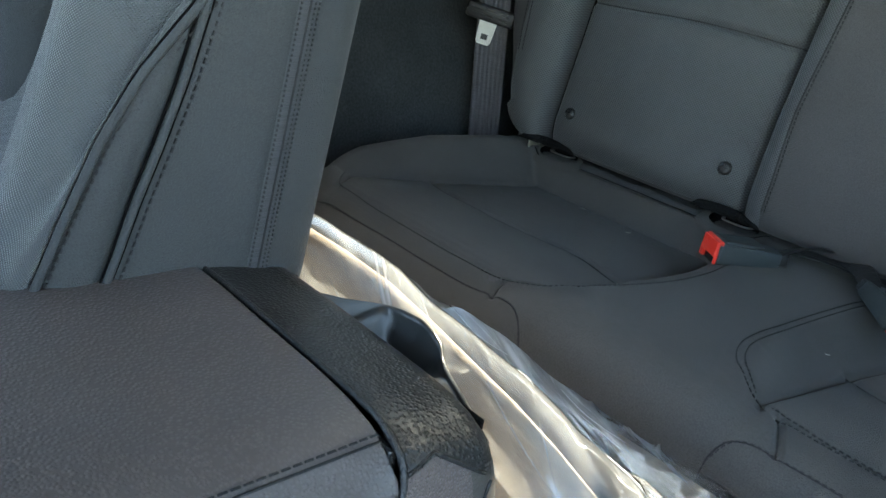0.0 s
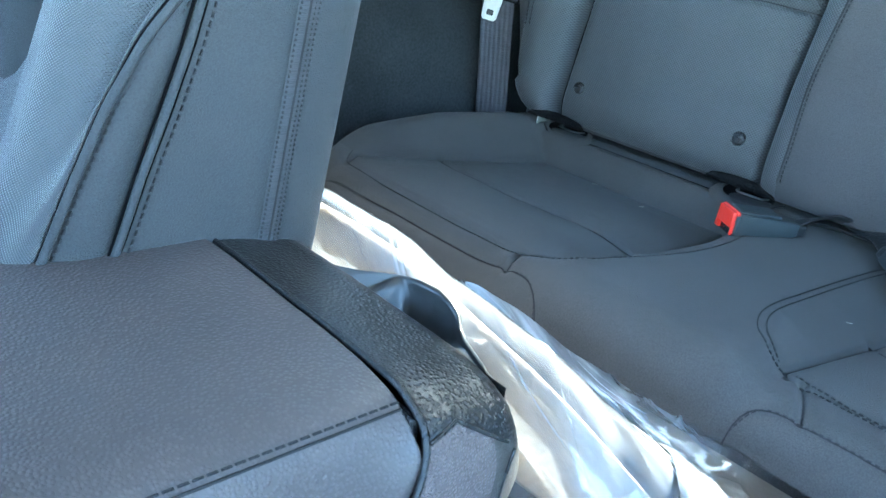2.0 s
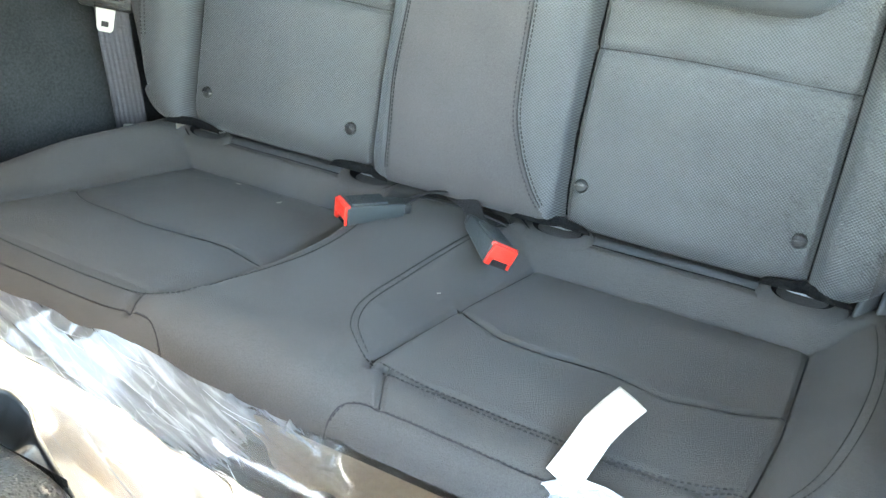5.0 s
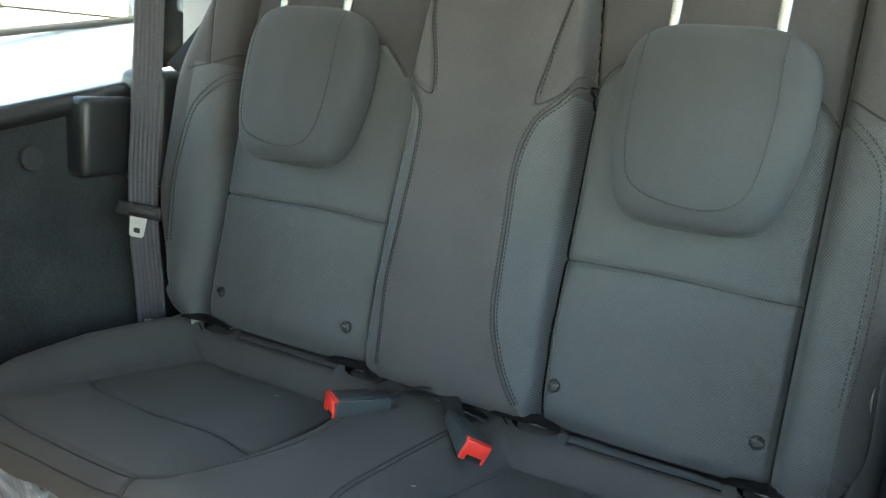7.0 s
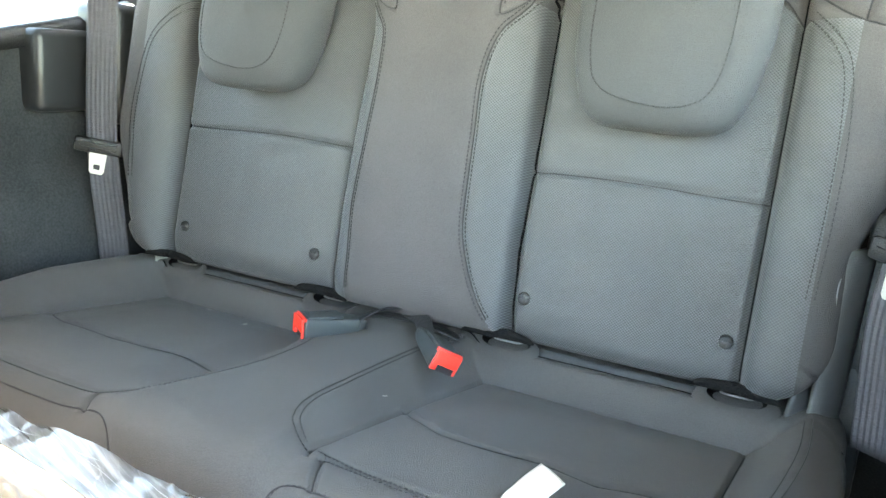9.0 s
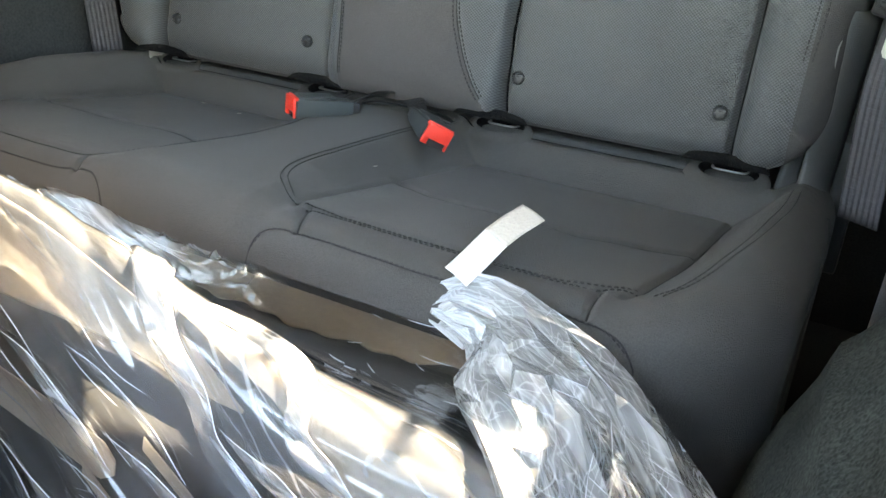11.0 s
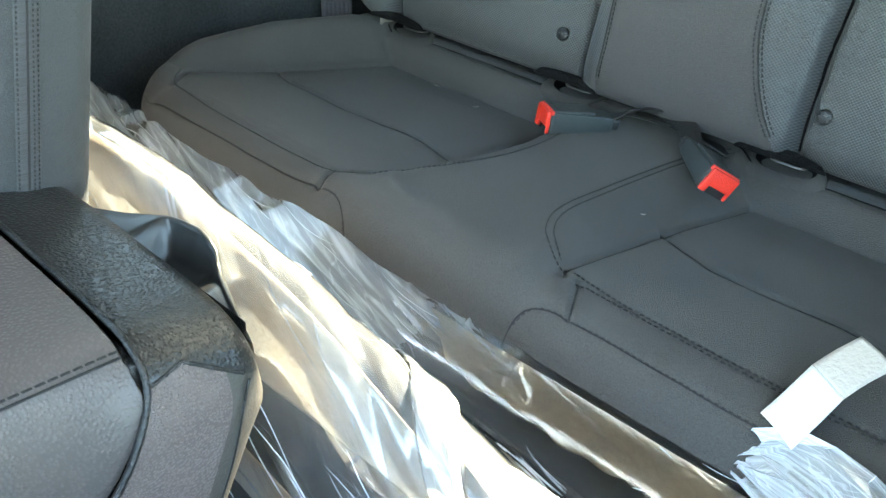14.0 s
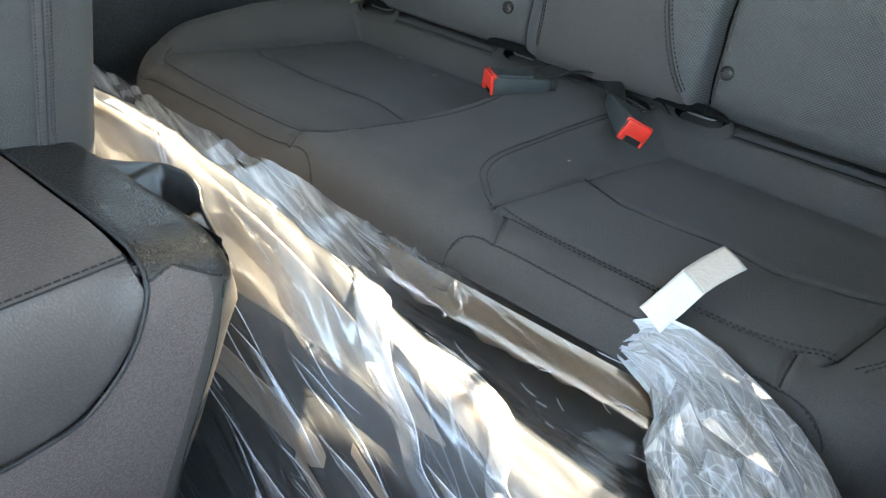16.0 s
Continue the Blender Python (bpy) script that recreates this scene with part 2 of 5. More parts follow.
WEB = surface("seat_belt_webbing", (0.074, 0.071, 0.082), 0.6, grain=0.5, scale=300, stretch=(0.2, 0.2, 6), stain=0.06)
ZIPTAPE = surface("zip_tape", (0.048, 0.048, 0.053), 0.6, grain=0.5, scale=300, stretch=(0.2, 0.2, 6), stain=0.06)
STRAP = surface("black_webbing", (0.014, 0.014, 0.015), 0.38, grain=0.4, scale=300, stain=0.1)
BUCKLE = surface("buckle_housing", (0.029, 0.036, 0.038), 0.40, grain=0.25, scale=900, stain=0.12)
RED = surface("red_release_button", (0.72, 0.035, 0.022), 0.35, stain=0.05)
CHROME = surface("bright_steel", (0.60, 0.60, 0.58), 0.26, metal=1.0, stain=0.08)
WIRE = surface("dull_wire", (0.34, 0.34, 0.34), 0.34, metal=1.0, stain=0.1)
DULLSTEEL = surface("dull_steel", (0.62, 0.60, 0.55), 0.35, metal=0.8, stain=0.1)
TAPE = surface("white_paper_tape", (0.80, 0.79, 0.75), 0.6, grain=0.08, scale=300, stain=0.04)
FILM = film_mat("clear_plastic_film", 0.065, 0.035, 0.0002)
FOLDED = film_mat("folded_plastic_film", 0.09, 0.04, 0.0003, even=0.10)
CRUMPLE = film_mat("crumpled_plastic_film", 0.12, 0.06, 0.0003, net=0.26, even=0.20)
FOLD_GLINT = surface("white_fold_glint", (0.66, 0.70, 0.76), 0.22, stain=0.2)
LINER = surface("grey_headliner", (0.32, 0.32, 0.315), 0.9, grain=0.3, scale=500, stain=0.08)
PAINT = surface("white_car_paint", (0.58, 0.58, 0.57), 0.25, stain=0.03)
RUBBER = surface("tyre_rubber", (0.025, 0.025, 0.025), 0.8, stain=0.2)
PAVING = surface("sunlit_concrete", (0.55, 0.52, 0.47), 0.9, grain=0.4, scale=60, stain=0.2)
GLASS = glass_mat("car_glass", (0.90, 0.93, 0.92))
BRONZE = glass_mat("tinted_rear_glass", (0.70, 0.73, 0.72))
# tints added to the passenger-side windows to cut the light there
QUARTER = glass_mat("quarter_light_cut_glass", (0.60, 0.62, 0.61))
DIMMED = glass_mat("light_cut_glass", (0.42, 0.44, 0.44))
TAN = surface("flat_tan", (0.38, 0.312, 0.250), 0.6, grain=0.15, scale=200, stain=0.12)
SILLCARPET = surface("dark_sill_carpet", (0.046, 0.052, 0.050), 0.95, grain=0.95, scale=420, stain=0.35, depth=0.0012, spec=0.05)
BEIGE = surface("beige_tape", (0.50, 0.445, 0.395), 0.6, grain=0.08, scale=300, stain=0.05)
SEATWEAVE = surface("cushion_weave", (0.062, 0.060, 0.0588), 0.72, grain=0.4, scale=750, stain=0.12, kind="cells", depth=0.0007, sheen=0.05, spec=0.35)
# lighter and browner than the frame, painting in the golden sun on it
EDGE = surface("warm_edge_plastic", (0.062, 0.056, 0.049), 0.45, grain=0.3, scale=700, stain=0.15, depth=0.0003)


# ---- builders ----
def mesh_of(name, verts, faces, smooth=True, uv=None):
    me = bpy.data.meshes.new(name)
    me.from_pydata([tuple(map(float, v)) for v in verts], [], faces)
    if uv is not None:
        layer = me.uv_layers.new(name="UVMap")
        idx = np.empty(len(me.loops), np.int32)
        me.loops.foreach_get("vertex_index", idx)
        layer.data.foreach_set("uv", np.asarray(uv, np.float32)[idx].ravel())
    me.polygons.foreach_set("use_smooth", [smooth] * len(me.polygons))
    me.update()
    return me


def part(name, me, material, parent, label=""):
    """Links a mesh, or a bmesh, as one object under a thing or a part."""
    if isinstance(me, bmesh.types.BMesh):
        data = bpy.data.meshes.new(name)
        me.to_mesh(data)
        me.free()
        me = data
    me.materials.clear()
    me.materials.append(material)
    ob = new(name, me)
    if parent is not None:
        ob.parent = parent
        ob.matrix_parent_inverse = parent.matrix_world.inverted()
    if label:
        ob["label"] = label
    return ob


def thing(name, at, label, category, group="", kind=""):
    ob = new(name)
    ob.empty_display_size = 0.05
    ob.matrix_world = Matrix.Translation(at)
    bpy.context.view_layer.update()
    return tagged(ob, label, category, group, kind)


def grid(P, mask=None, uv=None, name="grid", flip=False):
    """A mesh from an array of places (rows, columns, 3); mask keeps some of its squares."""
    nr, nc, _ = P.shape
    keep = np.ones((nr - 1, nc - 1), bool) if mask is None else mask
    i, j = np.nonzero(keep)
    a = i * nc + j
    f = np.stack([a, a + 1, a + nc + 1, a + nc], 1)
    if flip:
        f = f[:, ::-1]
    used, f2 = np.unique(f, return_inverse=True)
    return mesh_of(name, P.reshape(-1, 3)[used], f2.reshape(-1, 4).tolist(), uv=None if uv is None else uv.reshape(-1, 2)[used])


def box_bm(lo, hi, bevel=0.0, segments=2):
    bm = bmesh.new()
    bmesh.ops.create_cube(bm, size=1.0)
    for v in bm.verts:
        v.co = Vector([(l + h) / 2 + c * (h - l) for c, l, h in zip(v.co, lo, hi)])
    if bevel:
        bmesh.ops.bevel(bm, geom=bm.edges[:], offset=bevel, segments=segments, affect="EDGES", profile=0.5)
    for f in bm.faces:
        f.smooth = bevel > 0
    return bm


def tube(points, radius, sides=10, caps=True):
    """A round bar along a line of places."""
    pts = [Vector(p) for p in points]
    verts, faces = [], []
    ref = Vector((0.3, 0.2, 1)).normalized()
    for i, p in enumerate(pts):
        d = (pts[min(i + 1, len(pts) - 1)] - pts[max(i - 1, 0)]).normalized()
        a = d.cross(ref)
        a = a.normalized() if a.length > 1e-4 else d.orthogonal().normalized()
        b = d.cross(a)
        for k in range(sides):
            w = 2 * math.pi * k / sides
            verts.append(p + radius * (math.cos(w) * a + math.sin(w) * b))
    for i in range(len(pts) - 1):
        for k in range(sides):
            faces.append((i * sides + k, i * sides + (k + 1) % sides, (i + 1) * sides + (k + 1) % sides, (i + 1) * sides + k))
    if caps:
        faces += [tuple(range(sides))[::-1], tuple((len(pts) - 1) * sides + k for k in range(sides))]
    return mesh_of("bar", verts, faces)


def smooth_line(points, n):
    """n places evenly along a rounded line through the given ones."""
    p = np.array(points, float)
    q = np.vstack([2 * p[0] - p[1], p, 2 * p[-1] - p[-2]])
    out = []
    for i in range(1, len(q) - 2):
        for t in np.linspace(0, 1, 24, endpoint=False):
            a, b, c, d = q[i - 1 : i + 3]
            out.append(0.5 * (2 * b + (c - a) * t + (2 * a - 5 * b + 4 * c - d) * t**2 + (3 * b - a - 3 * c + d) * t**3))
    out = np.array(out + [p[-1]])
    s = np.r_[0, np.cumsum(np.linalg.norm(np.diff(out, axis=0), axis=1))]
    want = np.linspace(0, s[-1], n)
    return np.stack([np.interp(want, s, out[:, k]) for k in range(out.shape[1])], 1)


def length_of(line):
    return float(np.linalg.norm(np.diff(np.asarray(line), axis=0), axis=1).sum())


def stitches(line, up, pitch=0.0052, long=0.0037, wide=0.0014, high=0.0007):
    """Single stitches laid along a line of places, as one mesh."""
    n = max(2, int(length_of(line) / pitch))
    pts = smooth_line(line, n + 1)
    verts, faces = [], []
    up = np.array(up, float)
    for a, b in zip(pts[:-1], pts[1:]):
        d = b - a
        d = d / (np.linalg.norm(d) + 1e-9)
        s = np.cross(d, up)
        s = s / (np.linalg.norm(s) + 1e-9)
        c = (a + b) / 2
        k = len(verts)
        for e, w, h in ((-1, -1, 0), (1, -1, 0), (1, 1, 0), (-1, 1, 0), (-0.7, -0.6, 1), (0.7, -0.6, 1), (0.7, 0.6, 1), (-0.7, 0.6, 1)):
            verts.append(c + d * e * long / 2 + s * w * wide / 2 + up * (h * high * 1.6 - high * 0.4))
        faces += [tuple(k + i for i in f) for f in ((4, 5, 6, 7), (0, 1, 5, 4), (1, 2, 6, 5), (2, 3, 7, 6), (3, 0, 4, 7))]
    return mesh_of("stitches", verts, faces, smooth=False)


def sstep(t):
    t = np.clip(t, 0, 1)
    return t * t * (3 - 2 * t)


def rounded(x, y, cx, cy, hx, hy, r):
    """Distance to a rounded rectangle (minus inside) and the way out of it."""
    qx, qy = np.abs(x - cx) - hx + r, np.abs(y - cy) - hy + r
    ox, oy = np.maximum(qx, 0), np.maximum(qy, 0)
    ln = np.hypot(ox, oy)
    d = ln + np.minimum(np.maximum(qx, qy), 0) - r
    both = ln > 1e-9
    gx = np.where(both, ox / np.where(both, ln, 1), (qx > qy) * 1.0) * np.sign(x - cx)
    gy = np.where(both, oy / np.where(both, ln, 1), (qx <= qy) * 1.0) * np.sign(y - cy)
    return d, gx, gy


def from_line(x, y, line):
    """Distance of each (x, y) from an open line of points."""
    best = np.full(np.shape(x), 9.0)
    for (ax, ay), (bx, by) in zip(line[:-1], line[1:]):
        dx, dy = bx - ax, by - ay
        t = np.clip(((x - ax) * dx + (y - ay) * dy) / (dx * dx + dy * dy + 1e-12), 0, 1)
        best = np.minimum(best, np.hypot(x - ax - t * dx, y - ay - t * dy))
    return best


def groove(d, width=0.0035, deep=0.004):
    return -deep * np.exp(-((d / width) ** 2))


def waves(x, y, seed, scale):
    """Cheap smooth noise for sheets: sums of turned sines."""
    rng = np.random.RandomState(seed)
    out = np.zeros(np.shape(x))
    for k in range(9):
        a, f, p = rng.uniform(0, 2 * math.pi), scale * rng.uniform(0.5, 2.2), rng.uniform(0, 6.3)
        out += np.sin((x * math.cos(a) + y * math.sin(a)) * f + p + 1.3 * np.sin((x * math.sin(a) - y * math.cos(a)) * f * 0.6 + p * 2)) / 9
    return out


# ---- rear bench seat ----
SLOPE = 0.21
LEAN_COS = math.cos(math.atan(SLOPE))
LEAN_SIN = math.sin(math.atan(SLOPE))


def back_place(x, z, off):
    y = -0.0468 + (z - 0.415) * SLOPE
    return np.stack(np.broadcast_arrays(x, y - off * LEAN_COS, z + off * LEAN_SIN), -1)


def inner_edge(x, y):
    return np.where(np.asarray(x) > 0, np.interp(-y, [0.06, 0.217, 0.355, 0.40], [0.124, 0.098, 0.086, 0.10]), np.interp(-y, [0.06, 0.225, 0.31, 0.355, 0.378, 0.40], [0.122, 0.108, 0.110, 0.120, 0.145, 0.20]))


def outer_edge(x, y):
    return np.where(np.asarray(x) > 0, np.interp(-y, [0.06, 0.24, 0.346, 0.40], [0.426, 0.419, 0.408, 0.39]), np.interp(-y, [0.06, 0.223, 0.35, 0.40], [0.400, 0.432, 0.452, 0.42]))


def seat_edges(x, y):
    """Signed distances into the cushion panel from its four edges."""
    X = np.abs(x)
    return X - inner_edge(x, y), outer_edge(x, y) - X, y + np.where(np.asarray(x) > 0, 0.366, 0.379), -0.064 - y


SEAMS = [
    [(0.096, -0.208), (0.160, -0.250), (0.21, -0.252), (0.27, -0.247), (0.325, -0.258), (0.377, -0.238), (0.417, -0.207)],
    [(-0.108, -0.262), (-0.187, -0.256), (-0.277, -0.266), (-0.377, -0.261), (-0.436, -0.232)],
]
SLITS = [[(0.104, -0.362), (0.124, -0.404)], [(-0.154, -0.388), (-0.148, -0.410)], [(0.382, -0.362), (0.386, -0.404)]]
POCKETS = [
    [(0.088, -0.455), (0.086, -0.425), (0.102, -0.409), (0.146, -0.407), (0.251, -0.409), (0.383, -0.408), (0.425, -0.416), (0.452, -0.44)],
    [(-0.080, -0.462), (-0.085, -0.437), (-0.108, -0.419), (-0.136, -0.411), (-0.20, -0.412), (-0.334, -0.412), (-0.42, -0.411), (-0.46, -0.40)],
]
HUMP_R = [(0.080, -0.040), (0.060, -0.085), (0.051, -0.14), (0.043, -0.23), (0.039, -0.293), (0.050, -0.330), (0.070, -0.351), (0.103, -0.362), (0.171, -0.370), (0.31, -0.371), (0.373, -0.363), (0.407, -0.345)]
HUMP_L = [(-0.078, -0.06), (-0.064, -0.19), (-0.074, -0.274), (-0.100, -0.345), (-0.126, -0.378), (-0.175, -0.387), (-0.274, -0.388), (-0.356, -0.385), (-0.43, -0.374), (-0.462, -0.345)]


def cushion_top(x, y):
    din, dout, dfr, dbk = seat_edges(x, y)
    puff = sstep((din + 0.002) / 0.07) * sstep((dout + 0.002) / 0.07) * sstep((dfr + 0.002) / 0.08) * sstep((dbk + 0.002) / 0.06)
    zi = np.interp(-y, [0.05, 0.217, 0.36], [0.366, 0.378, 0.394]) + 0.006 * puff
    stitch = np.where(x > 0, np.interp(-y, [0.04, 0.09, 0.24, 0.29, 0.34], [0.080, 0.058, 0.042, 0.039, 0.06]), np.interp(-y, [0.04, 0.19, 0.274, 0.345], [0.080, 0.064, 0.074, 0.10]))
    width = np.maximum(inner_edge(x, y) - stitch, 0.026)
    hump = np.maximum(0.4065 - zi, 0.006) * sstep(-din / width) * np.where(np.abs(x) < 0.2, 1, 0)
    rim = np.interp(-y, [0.0, 0.08, 0.2, 0.30, 0.37, 0.42], [0.408, 0.420, 0.427, 0.424, 0.412, 0.402])
    outer = np.maximum(rim - zi, 0.004) * sstep(-dout / 0.060)
    lip = np.maximum(0.3985 - zi, 0.002) * sstep(-dfr / 0.045)
    back = np.maximum(0.401 - zi, 0.004) * sstep(-dbk / 0.028)
    z = zi + (hump**4 + outer**4 + lip**4 + back**4 + 1e-16) ** 0.25
    z = z + groove(np.minimum(np.minimum(din, dout), dbk), 0.0032, 0.005) * sstep((dfr + 0.008) / 0.008) + groove(dfr, 0.0035, 0.0012) * (din > 0) * (dout > 0)
    for s in SEAMS:
        z = z + groove(from_line(x, y, s), 0.0045, 0.0030)
    for s in SLITS:
        z = z + groove(from_line(x, y, s), 0.0032, 0.0050)
    for s in POCKETS:
        z = z + groove(from_line(x, y, s), 0.0035, 0.0013)
    for s in (HUMP_R, HUMP_L):
        z = z + groove(from_line(x, y, s), 0.0045, 0.0010)
    return z + 0.0012 * waves(x, y, 5, 22) + 0.0006 * waves(x, y, 6, 55)


def cushion_place(x, y, turn=0.052):
    """Where the cover lies for a plan point; points past the outline hang down its side."""
    d, gx, gy = rounded(x, y, 0.0, -0.145, 0.518, 0.283, 0.13)
    out = np.maximum(d, 0)
    px, py = x - gx * out, y - gy * out
    inside = np.clip(turn - np.maximum(-d, 0), 0, turn)
    z = cushion_top(px, py) - (turn - np.sqrt(np.maximum(turn**2 - inside**2, 0))) - out * 4.2
    return np.stack([px, py, z], -1)


bench = thing("rear_seat", (0, -0.15, 0.12), "charcoal cloth two-place rear bench, upright, hump between places", "rear seat")
xs, ys = np.linspace(-0.585, 0.585, 532), np.linspace(-0.492, 0.07, 256)
GX, GY = np.meshgrid(xs, ys)
CP = cushion_place(GX, GY)
MX, MY = (GX[1:, 1:] + GX[:-1, :-1]) / 2, (GY[1:, 1:] + GY[:-1, :-1]) / 2
inset = np.minimum.reduce(seat_edges(MX, MY)) > 0
UV = np.stack([GX, GY], -1)
part("cushion_cover", grid(CP, ~inset, UV, "cushion_cover"), CENTRE, bench)
part("seat_panel", grid(CP, inset & (MX > 0), UV, "seat_panel"), SEATWEAVE, bench, "open-weave cloth cushion panel")
part("seat_panel", grid(CP, inset & (MX < 0), UV, "seat_panel"), SEATWEAVE, bench, "open-weave cloth cushion panel")


def on_cushion(line, n=60, lift=0.0004):
    l2 = smooth_line(line, n)
    p = cushion_place(l2[:, 0], l2[:, 1])
    p[:, 2] += lift
    return p


def beside(line, d):
    p = np.array(line, float)
    g = np.gradient(p, axis=0)
    g /= np.linalg.norm(g, axis=1, keepdims=True) + 1e-9
    return p + d * np.stack([-g[:, 1], g[:, 0]], 1)


for run in (beside(HUMP_R, 0.0035), beside(HUMP_R, -0.0035), beside(HUMP_L, 0.0035), *SEAMS, *[q[1:-1] for q in POCKETS]):
    part("stitching", stitches(on_cushion(run), (0, 0, 1)), THREAD, bench)
rim = [(0.478, -0.05), (0.480, -0.143), (0.473, -0.228), (0.454, -0.315), (0.425, -0.365)]
for d in (-0.004, 0.004):
    part("stitching", stitches(on_cushion(beside(rim, d)), (0.3, 0, 0.95)), THREAD, bench)


def seam(points, radius=0.0012, mat=None):
    part("seam", tube(points, radius, 6), mat or THREAD, bench)


for s in (1, -1):
    yy = np.linspace(-0.070, -0.355, 14)
    seam(on_cushion([(s * float(inner_edge(s, c)), c) for c in yy], 90, 0.0))
    seam(on_cushion([(s * float(outer_edge(s, c)), c) for c in yy], 90, 0.0))
    seam(on_cushion([(s * a, -0.064) for a in np.linspace(0.125, 0.425 if s > 0 else 0.40, 12)], 90, 0.0))
for line in SLITS + SEAMS:
    seam(on_cushion(line, 50, 0.0), 0.0010)
for line in POCKETS:
    seam(on_cushion(line, 90, -0.0002), 0.0008)
for s in (1, -1):
    pts = cushion_place(*smooth_line([(s * 0.512, -0.06), (s * 0.530, -0.16), (s * 0.537, -0.25), (s * 0.545, -0.30), (s * 0.540, -0.345)], 50).T)
    part("piping", tube(pts, 0.0026, 8), CENTRE, bench)


# backrest
def xc_of(x, z):
    r = np.interp(z, [0.43, 0.462, 0.495, 0.54, 0.645, 0.717, 0.765, 0.79, 0.812], [0.123, 0.104, 0.087, 0.073, 0.072, 0.072, 0.086, 0.112, 0.132])
    l = np.interp(z, [0.43, 0.472, 0.548, 0.63, 0.709, 0.758, 0.778, 0.80], [0.084, 0.084, 0.088, 0.080, 0.072, 0.072, 0.082, 0.094])
    return np.where(x > 0, r, l)


def in_of(x, z):
    r = np.interp(z, [0.42, 0.53, 0.64, 0.80, 0.93, 1.0], [0.140, 0.135, 0.137, 0.137, 0.120, 0.116])
    l = np.interp(z, [0.42, 0.53, 0.64, 0.80, 0.93, 1.0], [0.115, 0.117, 0.113, 0.101, 0.096, 0.094])
    return np.where(np.asarray(x) > 0, r, l)


def out_of(x):
    return np.where(np.asarray(x) > 0, 0.405, 0.418)


def hx_of(x, z):
    r = 0.488 + 0.04 * sstep((z - 0.56) / 0.14) - 0.05 * sstep((z - 0.84) / 0.16)
    l = 0.500 + 0.048 * sstep((z - 0.46) / 0.16) - 0.06 * sstep((z - 0.76) / 0.20)
    return np.where(np.asarray(x) > 0, r, l)


BACK_LINES = [
    [(sx * a, b) for a, b in pts]
    for sx in (1, -1)
    for pts in (
        [(0.110, 0.96), (0.099, 0.89), (0.090, 0.843), (0.081, 0.788), (0.112, 0.800), (0.131, 0.824)] if sx > 0 else [(0.086, 0.96), (0.081, 0.885), (0.065, 0.825), (0.060, 0.788), (0.083, 0.795), (0.100, 0.815)],
        [(0.408, 0.828), (0.45, 0.803), (0.50, 0.79)],
        [(0.465, 0.96), (0.472, 0.90), (0.462, 0.800)],
    )
]
INSERT_TOP = [[(sx * 0.131, 0.81), (sx * 0.17, 0.85), (sx * 0.27, 0.86), (sx * 0.37, 0.83), (sx * 0.404, 0.80)] for sx in (1, -1)]


def back_off(x, z):
    X = np.abs(x)
    xc, xi, xo = xc_of(x, z), in_of(x, z), out_of(x)
    top = sstep((z - 0.80) / 0.05)
    xc = xc * (1 - top) + (xi - 0.010) * top
    proud = 0.030 + 0.016 * sstep((z - 0.45) / 0.32) - 0.012 * sstep((z - 0.86) / 0.12)
    t = np.clip((X - xc) / np.maximum(xi - xc, 0.006), 0, 1)
    centre = proud * (np.sqrt(np.maximum(1 - t**2, 0)) * 0.75 + 0.25 * (1 - t)) * (X < xi)
    ins = 0.012 * np.sqrt(np.clip((X - xi) / 0.13, 0, 1) * np.clip((xo - X) / 0.13, 0, 1) + 1e-9) * (X > xi) * (X < xo)
    bol = (0.036 * np.sqrt(np.clip(1 - (1 - np.clip((X - xo) / 0.055, 0, 1)) ** 2, 0, 1))) * (X > xo)
    o = centre + ins + bol
    o = o + groove(X - xi, 0.0050, 0.011) + groove(X - xo, 0.0050, 0.011)
    ends = (X > xi) * (X < xo)
    o = o + groove(z - 0.618 + 0.002 * np.sin(X * 20), 0.0034, 0.0045) * ends
    o = o + groove(X - xc_of(x, z), 0.004, 0.002) * (z < 0.80)
    for s in BACK_LINES:
        o = o + groove(from_line(x, z, s), 0.0035, 0.0028)
    for s in INSERT_TOP:
        o = o + groove(from_line(x, z, s), 0.0035, 0.004)
    o = o + 0.0016 * waves(x, z, 8, 18) + 0.0006 * waves(x, z, 9, 50)
    return o


def back_surface(x, z, turn=0.045):
    hx = hx_of(x, z)
    sx = x / hx * 0.5
    d, gx, gz = rounded(sx, z, 0.0, 0.715, 0.5, 0.295, 0.07)
    out = np.maximum(d, 0)
    px, pz = sx - gx * out, z - gz * out
    px = px / 0.5 * hx_of(x, pz)
    inside = np.clip(turn - np.maximum(-d, 0), 0, turn)
    bottom = np.clip((0.55 - pz) / 0.1, 0, 1) * (np.abs(gz) > 0.5)
    curl = turn * (1 - 0.45 * bottom)
    o = back_off(px, pz) - (curl - np.sqrt(np.maximum(curl**2 - (inside * curl / turn) ** 2, 0))) - out * 3.0
    return back_place(px, pz, o)


xs, zs = np.linspace(-0.568, 0.568, 569), np.linspace(0.372, 1.055, 330)
GX, GZ = np.meshgrid(xs, zs)
BP = back_surface(GX, GZ)
MX, MZ = (GX[1:, 1:] + GX[:-1, :-1]) / 2, (GZ[1:, 1:] + GZ[:-1, :-1]) / 2
inner = np.interp(np.abs(MX), [0.131, 0.17, 0.27, 0.37, 0.404], [0.81, 0.85, 0.86, 0.83, 0.80])
XR = np.abs(MX)
XO = out_of(MX)
ins = (XR > in_of(MX, MZ)) & (XR < XO) & (MZ < inner) & (MZ > 0.424)
